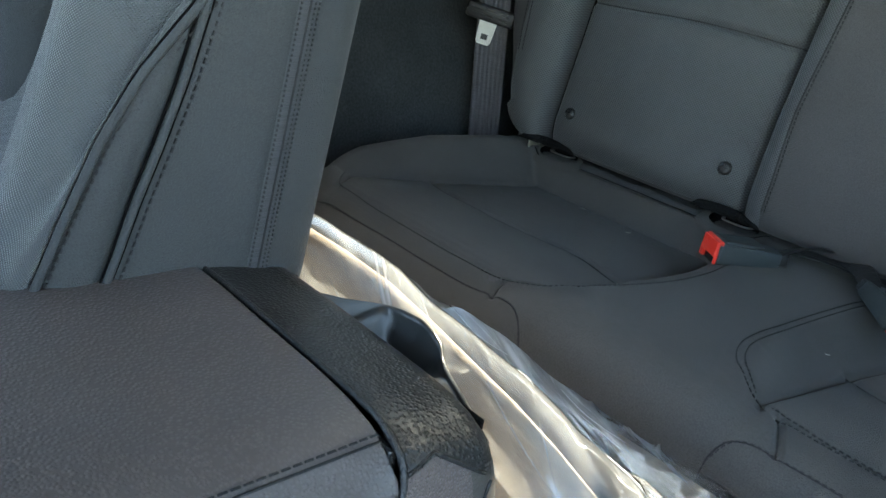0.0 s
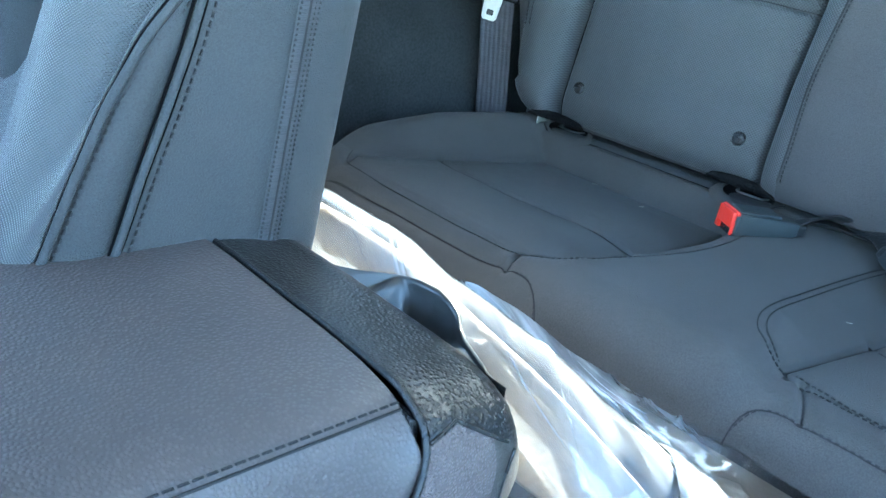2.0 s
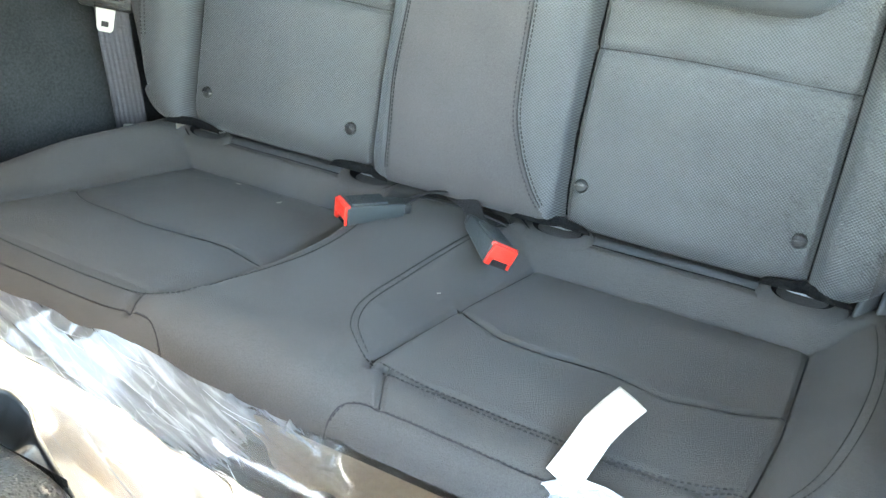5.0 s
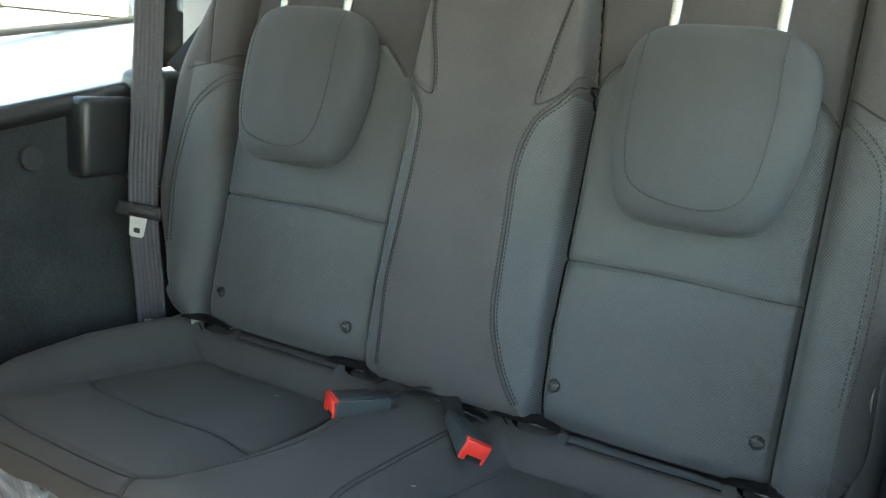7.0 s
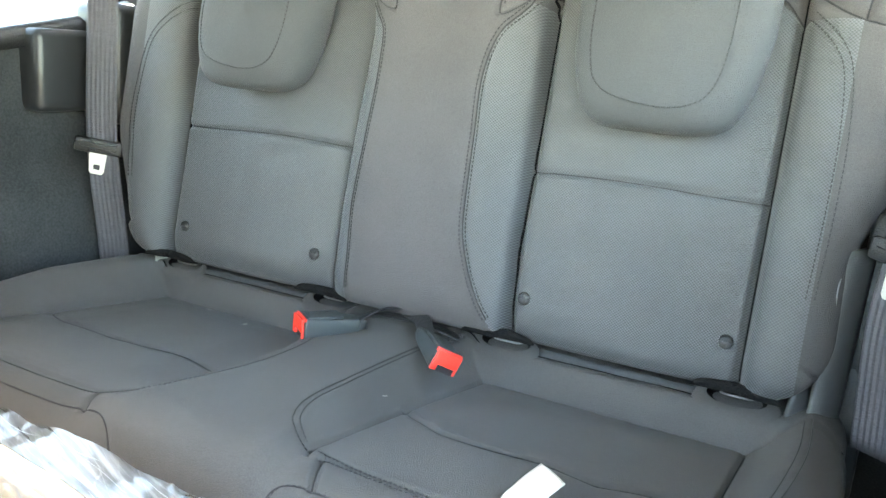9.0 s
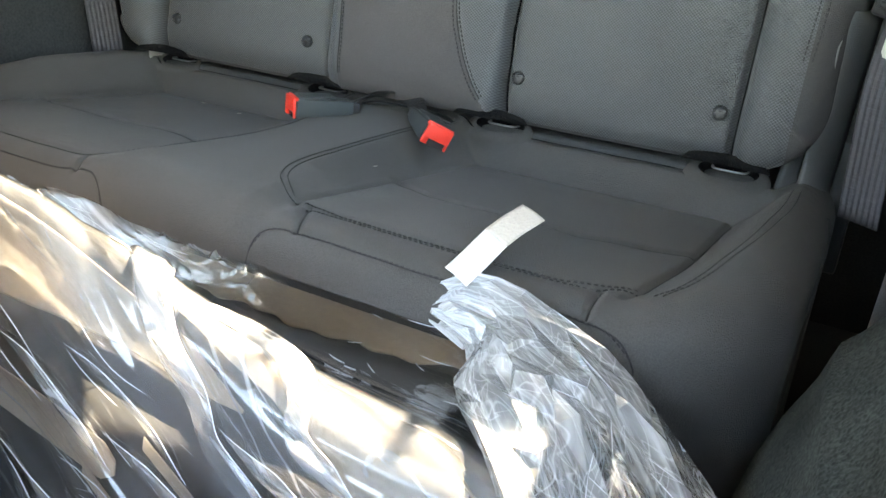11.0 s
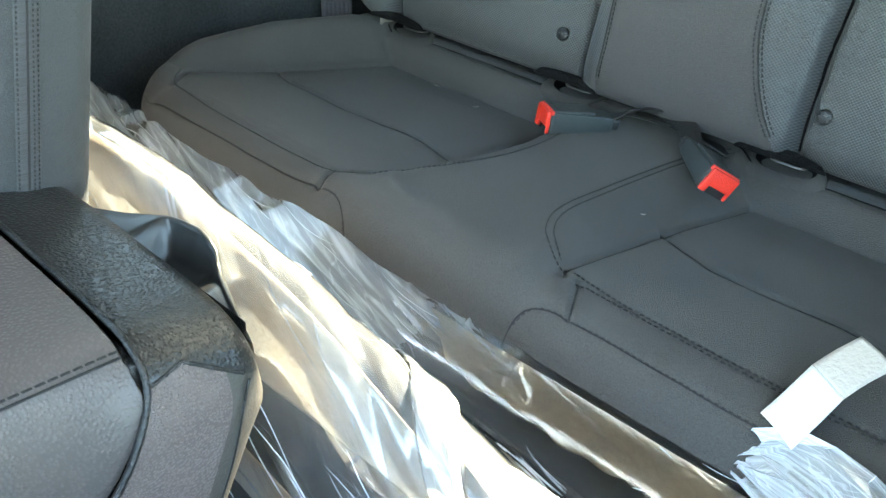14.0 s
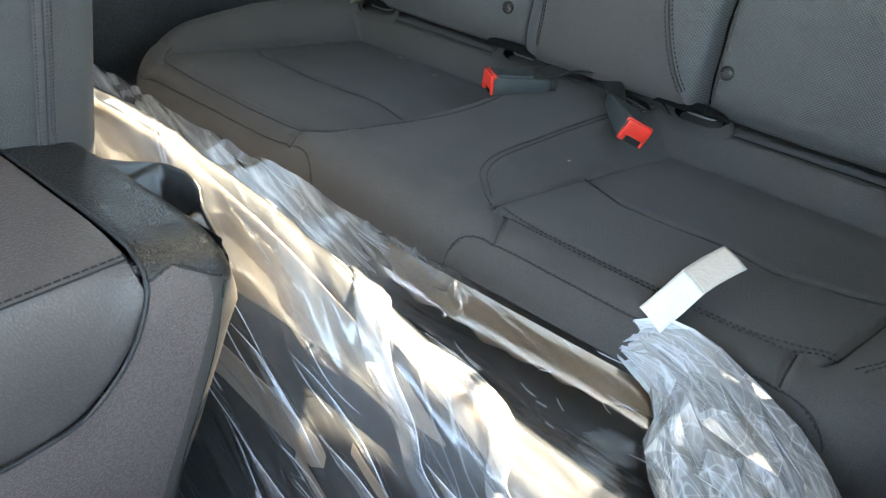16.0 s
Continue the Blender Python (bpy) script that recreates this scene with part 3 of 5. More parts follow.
bolster = (((np.abs(MX) > xc_of(MX, MZ)) & (XR < in_of(MX, MZ)) & (MZ < 0.80)) | ((XR > XO) & (XR < XO + 0.055 + 0.018 * (MX < 0)) & (MZ < 0.80))) & (MZ > 0.424)
UV = np.stack([GX, GZ], -1)
part("backrest_cover", grid(BP, ~ins & ~bolster, UV, "backrest_cover"), BACKKNIT, bench)
for sx in (1, -1):
    part("backrest_panel", grid(BP, ins & (MX * sx > 0), UV, "backrest_panel"), MESH, bench, "open-weave cloth backrest panel")
    part("backrest_bolster", grid(BP, bolster & (MX * sx > 0) & (XR < 0.2), UV, "backrest_bolster"), MESH, bench, "open-weave cloth bolster beside the middle")
    part("backrest_bolster", grid(BP, bolster & (MX * sx > 0) & (XR > 0.2), UV, "backrest_bolster"), MESH, bench)


def on_back(line, n=60, lift=0.0005):
    l2 = smooth_line(line, n)
    return back_surface(l2[:, 0], l2[:, 1]) + lift * np.array([0, -LEAN_COS, LEAN_SIN])


OUT = (0, -LEAN_COS, LEAN_SIN)
arch_r = [(0.132, 0.812), (0.112, 0.790), (0.086, 0.765), (0.072, 0.717), (0.072, 0.645), (0.073, 0.545), (0.087, 0.495), (0.104, 0.462), (0.119, 0.440)]
arch_l = [(-0.094, 0.796), (-0.082, 0.778), (-0.072, 0.758), (-0.072, 0.709), (-0.080, 0.63), (-0.088, 0.548), (-0.084, 0.472), (-0.084, 0.44)]
for run in (beside(arch_r, 0.004), beside(arch_r, -0.004), beside(arch_l, 0.004)):
    part("stitching", stitches(on_back(run), OUT), THREAD, bench)
for sx in (1, -1):
    rim = [(sx * a, b) for a, b in (((0.412, 0.806), (0.442, 0.776), (0.456, 0.745), (0.462, 0.68), (0.462, 0.607), (0.459, 0.53)) if sx > 0 else ((0.416, 0.793), (0.452, 0.762), (0.479, 0.726), (0.490, 0.666), (0.492, 0.61), (0.482, 0.53)))]
    for d in (-0.004, 0.004):
        part("stitching", stitches(on_back(beside(rim, d)), OUT), THREAD, bench)
    part("stitching", stitches(on_back([(0.108, 0.94), (0.101, 0.89), (0.094, 0.845), (0.086, 0.797)] if sx > 0 else [(-0.080, 0.94), (-0.076, 0.885), (-0.060, 0.825), (-0.055, 0.797)]), OUT), THREAD, bench)


for sx in (1, -1):
    zz = np.linspace(0.432, 0.985, 24)
    # seams along the panel edges, thickened and blackened for the deep creases' shade
    seam(on_back([(sx * float(in_of(sx, z)), z) for z in zz], 150, 0.0026), 0.0019, SEAM_SHADE)
    seam(on_back([(sx * float(out_of(sx)), z) for z in zz], 150, 0.0026), 0.0019, SEAM_SHADE)
    seam(on_back([(sx * x, 0.618 - 0.002 * math.sin(x * 20)) for x in np.linspace(float(in_of(sx, 0.618)) + 0.003, float(out_of(sx)) - 0.003, 12)], 80, -0.0004))
for line in BACK_LINES + INSERT_TOP:
    seam(on_back(line, 60, 0.0), 0.0010)
seam(on_back(arch_r, 90, 0.0), 0.0010)
seam(on_back(arch_l, 90, 0.0), 0.0010)


def disc(r, depth, rings=((1.0, 0.0), (1.0, 0.6), (0.86, 1.0), (0.45, 0.85), (0.3, 0.55)), sides=20):
    verts, faces = [], []
    for f, h in rings:
        for k in range(sides):
            w = 2 * math.pi * k / sides
            verts.append((r * f * math.cos(w), r * f * math.sin(w), depth * h))
    for i in range(len(rings) - 1):
        for k in range(sides):
            faces.append((i * sides + k, i * sides + (k + 1) % sides, (i + 1) * sides + (k + 1) % sides, (i + 1) * sides + k))
    faces.append(tuple((len(rings) - 1) * sides + k for k in range(sides)))
    return mesh_of("disc", verts, faces)


FACE_OUT = Matrix(((1, 0, 0), (0, LEAN_SIN, -LEAN_COS), (0, LEAN_COS, LEAN_SIN))).to_4x4()
for x in (-0.387, -0.151, 0.155, 0.386):
    p = back_surface(np.array([x]), np.array([0.471]))[0]
    b = part("button", disc(0.0082, 0.0050, ((1.0, -0.4), (1.0, 0.2), (0.95, 0.48), (0.82, 0.74), (0.55, 0.93), (0.2, 1.0))), GLOSSY, bench, "small round black plastic button")
    b.matrix_parent_inverse = Matrix()
    b.parent = None
    b.matrix_world = Matrix.Translation(p) @ FACE_OUT
    b.parent = bench
    b.matrix_parent_inverse = bench.matrix_world.inverted()

# child-seat anchors in the crease: a dark sleeve with a bright wire loop
for x in (-0.405, -0.129, 0.131, 0.404):
    n = 26
    verts, faces = [], []
    for i, (rx, ry, y, z) in enumerate(((0.046, 0.020, -0.030, 0.4030), (0.043, 0.018, -0.028, 0.4075), (0.032, 0.013, -0.024, 0.4090), (0.027, 0.010, -0.018, 0.4035), (0.026, 0.009, -0.006, 0.398))):
        for k in range(n):
            w = 2 * math.pi * k / n
            verts.append((x + rx * math.copysign(abs(math.cos(w)) ** 0.7, math.cos(w)), y + ry * math.sin(w), z + 0.45 * ry * math.sin(w)))
    for i in range(4):
        for k in range(n):
            faces.append((i * n + k, i * n + (k + 1) % n, (i + 1) * n + (k + 1) % n, (i + 1) * n + k))
    faces.append(tuple(4 * n + k for k in range(n)))
    pouch = mesh_of("anchor_sleeve", verts[: 4 * n], [f for f in faces if max(f) < 4 * n and min(f) < 2 * n])
    a = part("anchor_sleeve", pouch, CENTRE, bench, "cloth pouch for a child-seat anchor")
    # slot lining made near black, to stand for the shade inside it
    part("anchor_slot", mesh_of("anchor_slot", verts, [f for f in faces if min(f) >= 2 * n]), SEAM_SHADE, a, "black slot of the pouch")
    wire = smooth_line([(x - 0.019, 0.02, 0.405), (x - 0.019, -0.014, 0.4085), (x - 0.014, -0.0235, 0.409), (x, -0.0245, 0.409), (x + 0.014, -0.0235, 0.409), (x + 0.019, -0.014, 0.4085), (x + 0.019, 0.02, 0.405)], 40)
    part("anchor_wire", tube(wire, 0.0012), WIRE, a, "bright steel anchor loop")
    flap = smooth_line([(x - 0.046, 0.421), (x - 0.036, 0.429), (x, 0.432), (x + 0.036, 0.428), (x + 0.046, 0.421)], 24)
    P = np.stack([back_place(flap[:, 0], 0.420 + (flap[:, 1] - 0.420) * f, back_off(flap[:, 0], 0.44 + 0 * flap[:, 0]) * 0.4 + 0.002 + 0.004 * math.sin(f * 3.1)) for f in np.linspace(0, 1, 7)])
    part("anchor_flap", grid(P, name="anchor_flap"), BLACKFELT, bench, "dark cloth flap over the anchor")


# headrests, dropped low on steel posts
def headrest(x0):
    nu, nv = 72, 40
    P = np.zeros((nv, nu, 3))
    for i, v in enumerate(np.linspace(-math.pi / 2, math.pi / 2, nv)):
        for j, u in enumerate(np.linspace(0, 2 * math.pi, nu)):
            c, s = math.cos(u), math.sin(u)
            e = 0.42
            ax, az = math.copysign(abs(c) ** e, c), math.copysign(abs(s) ** e, s)
            k = abs(math.cos(v)) ** 0.38
            zz = az * k
            width = 0.104 * (1 - 0.16 * sstep(np.array((0.1 - zz) / 1.1))) * (1 - 0.10 * max(0, zz) ** 4)
            off = 0.047 + 0.036 * math.copysign(abs(math.sin(v)) ** 0.75, math.sin(v)) - 0.010 * ax * ax * k - 0.006 * zz
            P[i, j] = back_place(x0 + width * ax * k, 0.778 + 0.107 * zz, off)
    h = part("headrest", grid(P, name="headrest", flip=True), CLOTH, bench, "charcoal cloth headrest on two steel posts")
    for d in (-0.055, 0.055):
        line = smooth_line([back_place(x0 + d, z, o) for z, o in ((0.86, 0.045), (0.90, 0.045), (0.96, 0.045), (0.995, 0.030), (1.005, -0.005), (0.98, -0.03))], 30)
        part("post", tube(line, 0.0062, 12), CHROME, h, "bright steel post")
    side = [(-0.074, 0.876), (-0.076, 0.815), (-0.072, 0.745), (-0.054, 0.707), (0.0, 0.693), (0.042, 0.698), (0.062, 0.722), (0.069, 0.78), (0.067, 0.876)]
    line = smooth_line(side, 120)
    pts = []
    for dx, z in line:
        zz, ax = (z - 0.778) / 0.107, dx / 0.104
        k2 = min(0.999, (abs(ax) ** 4.76 + abs(zz) ** 4.76) ** (1 / 4.76))
        sv = math.sqrt(max(0.0, 1 - k2 ** (2 / 0.38)))
        pts.append(back_place(x0 + dx, z, 0.047 + 0.036 * sv**0.75 - 0.010 * ax * ax - 0.006 * zz + 0.0012))
    part("stitching", stitches(np.array([np.ravel(p) for p in pts]), OUT), THREAD, h)
    return h


for x0 in (-0.268, 0.281):
    headrest(x0)


def flat_strap(line, width, twist, thick=0.0030):
    """A flat strap along a line of places, that twists a little on its way."""
    line = np.asarray(line)
    n = len(line)
    P = []
    for i, p in enumerate(line):
        d = line[min(i + 1, n - 1)] - line[max(i - 1, 0)]
        d = d / (np.linalg.norm(d) + 1e-9)
        s = np.cross(d, (0, 0, 1))
        s = s / (np.linalg.norm(s) + 1e-9)
        u = np.cross(s, d)
        w = twist * math.sin(i / (n - 1) * math.pi * 1.3)
        a, b = s * math.cos(w) + u * math.sin(w), u * math.cos(w) - s * math.sin(w)
        ring = []
        for k in range(16):
            t = 2 * math.pi * k / 15
            c, e = math.cos(t), math.sin(t)
            ring.append(p + a * width / 2 * math.copysign(abs(c) ** 0.5, c) + b * thick / 2 * math.copysign(abs(e) ** 0.7, e))
        P.append(ring)
    return grid(np.array(P), name="strap")


# buckles on short webbing at the middle of the crease
def buckle(at, turn_z, tilt, roll, tail):
    bk = thing("seat_belt_buckle", at, "dark grey seat-belt buckle with red button on the rear cushion", "seat belt buckle", "rear buckles")
    m = Matrix.Translation(at) @ Euler((radians(roll), radians(tilt), radians(turn_z))).to_matrix().to_4x4()

    def put(name, bm, mat, label=""):
        bm.transform(m)
        return part(name, bm, mat, bk, label)

    bm = box_bm((-0.074, -0.0165, -0.0135), (0.0, 0.0165, 0.0125), 0.0035, 3)
    for v in bm.verts:
        f = (v.co.x + 0.074) / 0.074
        v.co.y *= 0.72 + 0.28 * f
        v.co.z *= 0.62 + 0.38 * f
    put("housing", bm, BUCKLE)
    put("collar", box_bm((-0.0030, -0.0169, 0.0085), (0.0005, 0.0169, 0.0131), 0.0012), RED, "red plastic rim")
    put("release_button", box_bm((0.0, -0.0160, -0.0050), (0.0045, 0.0160, 0.0120), 0.0016, 3), RED, "red release button")
    put("slot", box_bm((-0.001, -0.0150, -0.0130), (0.0010, 0.0150, -0.0045), 0.0002), GLOSSY, "black slot for the tongue")
    put("button_lip", box_bm((0.0, -0.0165, -0.0125), (0.0044, -0.0085, 0.0020), 0.0014), RED)
    put("button_lip", box_bm((0.0, 0.0135, -0.0120), (0.0034, 0.0166, 0.0020), 0.0010), RED)
    put("ridge", box_bm((-0.05, -0.0135, 0.010), (-0.006, 0.0135, 0.0132), 0.0012), BUCKLE)
    start = m @ Vector((-0.066, 0, 0.001))
    line = smooth_line([start, *tail], 36)
    part("strap", flat_strap(line, 0.021, 0.5), STRAP, bk, "flat black webbing strap")
    put("strap_guide", box_bm((-0.083, -0.0105, -0.0065), (-0.070, 0.0105, 0.0060), 0.0022, 3), GLOSSY, "glossy black strap guide")
    return bk


buckle(Vector((-0.083, -0.156, 0.418)), 235, -3, 0, [(-0.020, -0.072, 0.429), (0.000, -0.054, 0.428), (0.022, -0.036, 0.422), (0.04, -0.002, 0.410)])
buckle(Vector((0.112, -0.148, 0.416)), -43, 3, -26, [(0.038, -0.072, 0.428), (0.020, -0.056, 0.4265), (0.000, -0.038, 0.421), (-0.02, -0.002, 0.410)])


# webbing that loops out of the crease between the buckles, and a black bar painted as the crease's shade
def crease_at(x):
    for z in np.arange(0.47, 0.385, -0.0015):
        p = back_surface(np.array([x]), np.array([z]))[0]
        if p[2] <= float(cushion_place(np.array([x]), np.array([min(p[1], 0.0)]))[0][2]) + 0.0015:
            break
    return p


crease_line = [crease_at(x) for x in np.linspace(-0.455, 0.455, 42)]
part("crease_shade", tube([(p[0], p[1] - 0.0012, p[2] + 0.0006) for p in crease_line], 0.0042, 8), SEAM_SHADE, bench, "black strip for the shade between cushion and backrest")
loop = smooth_line([(-0.062, -0.030, 0.398), (-0.035, -0.052, 0.4125), (0.010, -0.060, 0.4185), (0.050, -0.056, 0.4155), (0.090, -0.034, 0.400)], 30)
part("webbing_loop", flat_strap(loop, 0.018, 0.35), STRAP, bench, "black webbing loop in the crease")
rear = [(x, -0.029 - 0.012 * sum(math.exp(-(((x - c) / 0.036) ** 4)) for c in (-0.405, -0.129, 0.131, 0.404)), 0) for x in np.linspace(-0.44, 0.45, 120)]
for xa, xb in ((-0.362, -0.172), (0.176, 0.362)):
    roll = [(x, -0.0215, float(cushion_place(np.array(x), np.array(-0.0215))[2]) + 0.0005 + 0.0008 * math.sin(x * 70)) for x in np.linspace(xa, xb, 30)]
    part("crease_roll", tube(roll, 0.0072, 12), CLOTH, bench, "soft cloth roll along the crease")
for side in (-1, 1):
    seam(on_cushion([(x, y) for x, y, _ in rear if x * side > 0.075], 120, 0.0002), 0.0011, SEAM_SHADE)


# small fittings on the bench
part("latch_loop", tube(smooth_line([(0.486, -0.015, 0.50), (0.483, -0.030, 0.512), (0.481, -0.034, 0.535), (0.481, -0.030, 0.556), (0.484, -0.012, 0.566)], 24), 0.0016), WIRE, bench, "bright steel latch loop")
part("bracket", box_bm((-0.4462, -0.045, 0.395), (-0.4440, -0.008, 0.437), 0.0006), DULLSTEEL, bench, "pale steel bracket")
for k, (x, y, turn_) in enumerate(((0.075, -0.215, 0.6), (-0.215, -0.105, 1.2), (-0.305, -0.078, 0.2))):
    z = float(cushion_top(np.array(x), np.array(y)))
    lint = thing("lint", (x, y, z), "tiny white thread lying on the dark cushion", "lint", "lint on the bench")
    line = [(x + 0.0035 * t * math.cos(turn_) + 0.0008 * math.sin(3 * t), y + 0.0035 * t * math.sin(turn_), z + 0.0006 + 0.0004 * t * t) for t in np.linspace(-1, 1, 9)]
    part("thread", tube(line, 0.00028, 5), BEIGE, lint)

# ---- centre console ----
console = thing("centre_console", (-0.04, -0.85, 0.06), "black centre console with padded vinyl lid", "centre console")


def lid_edge(y):
    """Height at which the lid's side meets the side panel."""
    return np.interp(y, [-1.2, -0.80, -0.764, -0.740, -0.728, -0.719, -0.710, -0.7065], [0.372, 0.380, 0.386, 0.404, 0.418, 0.432, 0.450, 0.462])


# lid: crowned top that rolls over its driver-side edge and tucks under
lid_rows = []
for y in np.r_[np.linspace(-1.16, -0.7110, 54), np.linspace(-0.7102, -0.7072, 7)]:
    bot = float(lid_edge(y)) - 0.004
    drop = -0.008 * float(sstep(np.array((y + 0.7105) / 0.0035)))
    prof = [(-0.205, 0.36), (-0.203, 0.42), (-0.192, 0.458), (-0.165, 0.474), (-0.10, 0.480), (-0.03, 0.479), (0.020, 0.4775), (0.042, 0.4745), (0.0530, 0.4715), (0.0560, 0.4695)]
    for k in (0.2, 0.5, 0.8, 1.0):
        prof.append((0.0580 + 0.0165 * math.sin(k * 1.5) ** 0.8, 0.466 + (bot - 0.466) * k))
    row = smooth_line([(a, y, b + drop) for a, b in prof], 90)
    row[:, 2] += 0.0008 * waves(row[:, 0], row[:, 1], 3, 30)
    row[:, 2] += groove(np.hypot(row[:, 0] - 0.0560, 0.8 * (row[:, 2] - 0.4695)), 0.0035, 0.0018)
    lid_rows.append(row)
lid = part("lid", grid(np.array(lid_rows), name="lid"), VINYL, console, "padded grained black vinyl lid with stitched edge")
part("stitching", stitches(np.array([(0.0538, y, 0.4714) for y in np.linspace(-1.14, -0.7098, 50)]), (0.4, 0, 0.9), pitch=0.0058, long=0.0047, wide=0.0013, high=0.0005), THREAD, lid)
part("seam", tube([(0.0562, y, 0.4690) for y in np.linspace(-1.15, -0.7105, 60)], 0.0008, 6), THREAD, lid)
part("shut_line", box_bm((-0.20, -0.7095, 0.30), (0.062, -0.7035, 0.4655), 0.001), GLOSSY, console)


# frame: a strip behind the lid that rolls over into the side panel and falls to the floor
def rear_lean(z):
    """How far the console's rear edge runs forward at a height."""
    return float(np.interp(z, [0.06, 0.15, 0.22, 0.266, 0.30, 0.339, 0.381, 0.43, 0.46], [-0.062, -0.068, -0.074, -0.073, -0.062, -0.038, -0.018, -0.001, 0.0]))


def shell_row(y0, inset, drop):
    pts = []
    for a, b in [(-0.21, 0.30), (-0.208, 0.42), (-0.195, 0.462), (-0.165, 0.474), (-0.10, 0.477), (-0.03, 0.4765), (0.020, 0.4755), (0.042, 0.4735), (0.0560, 0.4695), (0.0670, 0.4630), (0.0750, 0.4520), (0.0800, 0.434), (0.0820, 0.40), (0.0825, 0.34), (0.081, 0.25), (0.078, 0.15), (0.074, 0.06)]:
        lean = rear_lean(b) if y0 > -0.80 else 0.0
        f = min(1.0, max(0.0, (y0 + 0.80) / 0.15))
        cx = -0.06
        pts.append((a - math.copysign(inset, a - cx) * (abs(a - cx) > 0.1), y0 + lean * f, b - drop * (b > 0.40)))
    return smooth_line(pts, 140)


def rim_z(y):
    """Height at which the side panel begins: under the lid, then along the crease of the frame."""
    return np.interp(y, [-1.2, -0.80, -0.764, -0.740, -0.728, -0.719, -0.710, -0.7065, -0.686, -0.660, -0.65, -0.64], [0.371, 0.379, 0.385, 0.403, 0.417, 0.431, 0.448, 0.4575, 0.4605, 0.4445, 0.4390, 0.4370])


stations = [(y, 0.0, 0.0) for y in np.linspace(-1.16, -0.711, 70)] + [(y, 0.0, 0.009 * float(sstep(np.array((y + 0.705) / 0.06)))) for y in np.linspace(-0.7050, -0.655, 32)]
stations += [(-0.650, 0.0004, 0.0098), (-0.646, 0.0015, 0.0115), (-0.643, 0.0035, 0.015), (-0.6405, 0.007, 0.020), (-0.639, 0.012, 0.026), (-0.6385, 0.03, 0.04)]
upper, lower = [], []
for y0, inset, drop in stations:
    row = shell_row(y0, inset, drop)
    right = int(np.argmax(row[:, 2] * (row[:, 0] > 0.02)))
    z1 = min(float(rim_z(y0)), float(row[right, 2]) - 0.002)
    down = row[right:]
    zq = z1 + (0.06 - z1) * np.linspace(0, 1, 60) ** 1.4
    lower.append(np.stack([np.interp(-zq, -down[:, 2], down[:, k]) for k in (0, 1)] + [zq], 1))
    if y0 > -0.706:
        zq = np.linspace(row[right, 2], z1, 30)[1:]
        turn = np.stack([np.interp(-zq, -down[:, 2], down[:, k]) for k in (0, 1)] + [zq], 1)
        upper.append(np.vstack([smooth_line(row[: right + 1], 80), turn]))
part("rear_frame", grid(np.array(upper), name="rear_frame"), TRIM, console, "grained black plastic frame behind the lid")
split = sum(q[0] < -0.664 for q in stations)
part("side_panel", grid(np.array(lower[:split]), name="side_panel"), SIDE, console, "matt dark grey plastic side panel")
part("rear_edge", grid(np.array(lower[split - 1 :]), name="rear_edge"), EDGE, console, "black plastic rear edge of the console")
lip = smooth_line([(0.0808, -1.16, 0.3725), (0.0808, -0.90, 0.378), (0.0808, -0.80, 0.380), (0.0808, -0.764, 0.386), (0.0808, -0.740, 0.404), (0.0806, -0.728, 0.418), (0.0792, -0.719, 0.432), (0.0755, -0.710, 0.450), (0.0680, -0.7058, 0.4625), (0.0560, -0.7045, 0.4690), (0.03, -0.7042, 0.4748), (-0.10, -0.7042, 0.4768), (-0.16, -0.7042, 0.4742)], 110)
part("edge_bead", tube(lip, 0.0019, 8), GLOSSY, console, "smooth black edge bead")
crease = [r[0] + np.array([0.0004, 0.0, 0.0004]) for r, q in zip(lower, stations) if -0.708 < q[0] < -0.6505]
part("crease", tube(crease, 0.0011, 6), GLOSSY, console)
inset_line = smooth_line([(-0.655, 0.4405), (-0.669, 0.389), (-0.683, 0.354), (-0.704, 0.303), (-0.716, 0.255)], 40)
part("crease", tube([(float(np.interp(z, [0.25, 0.34, 0.40, 0.434], [0.081, 0.0825, 0.082, 0.080])) + 0.0002, y, z) for y, z in inset_line], 0.0008, 6), GLOSSY, console)
rear = [[(x, -0.638 + rear_lean(z), z) for x in np.linspace(-0.19, 0.055, 20)] for z in np.linspace(0.455, 0.06, 20)]
part("rear_panel", grid(np.array(rear), name="rear_panel"), TRIM, console)

# scooped hand hold behind the strip: a smooth ramp that rises to a hood, and a shallow tray beside it
xs_h = np.linspace(-0.108, 0.062, 110)
P = []
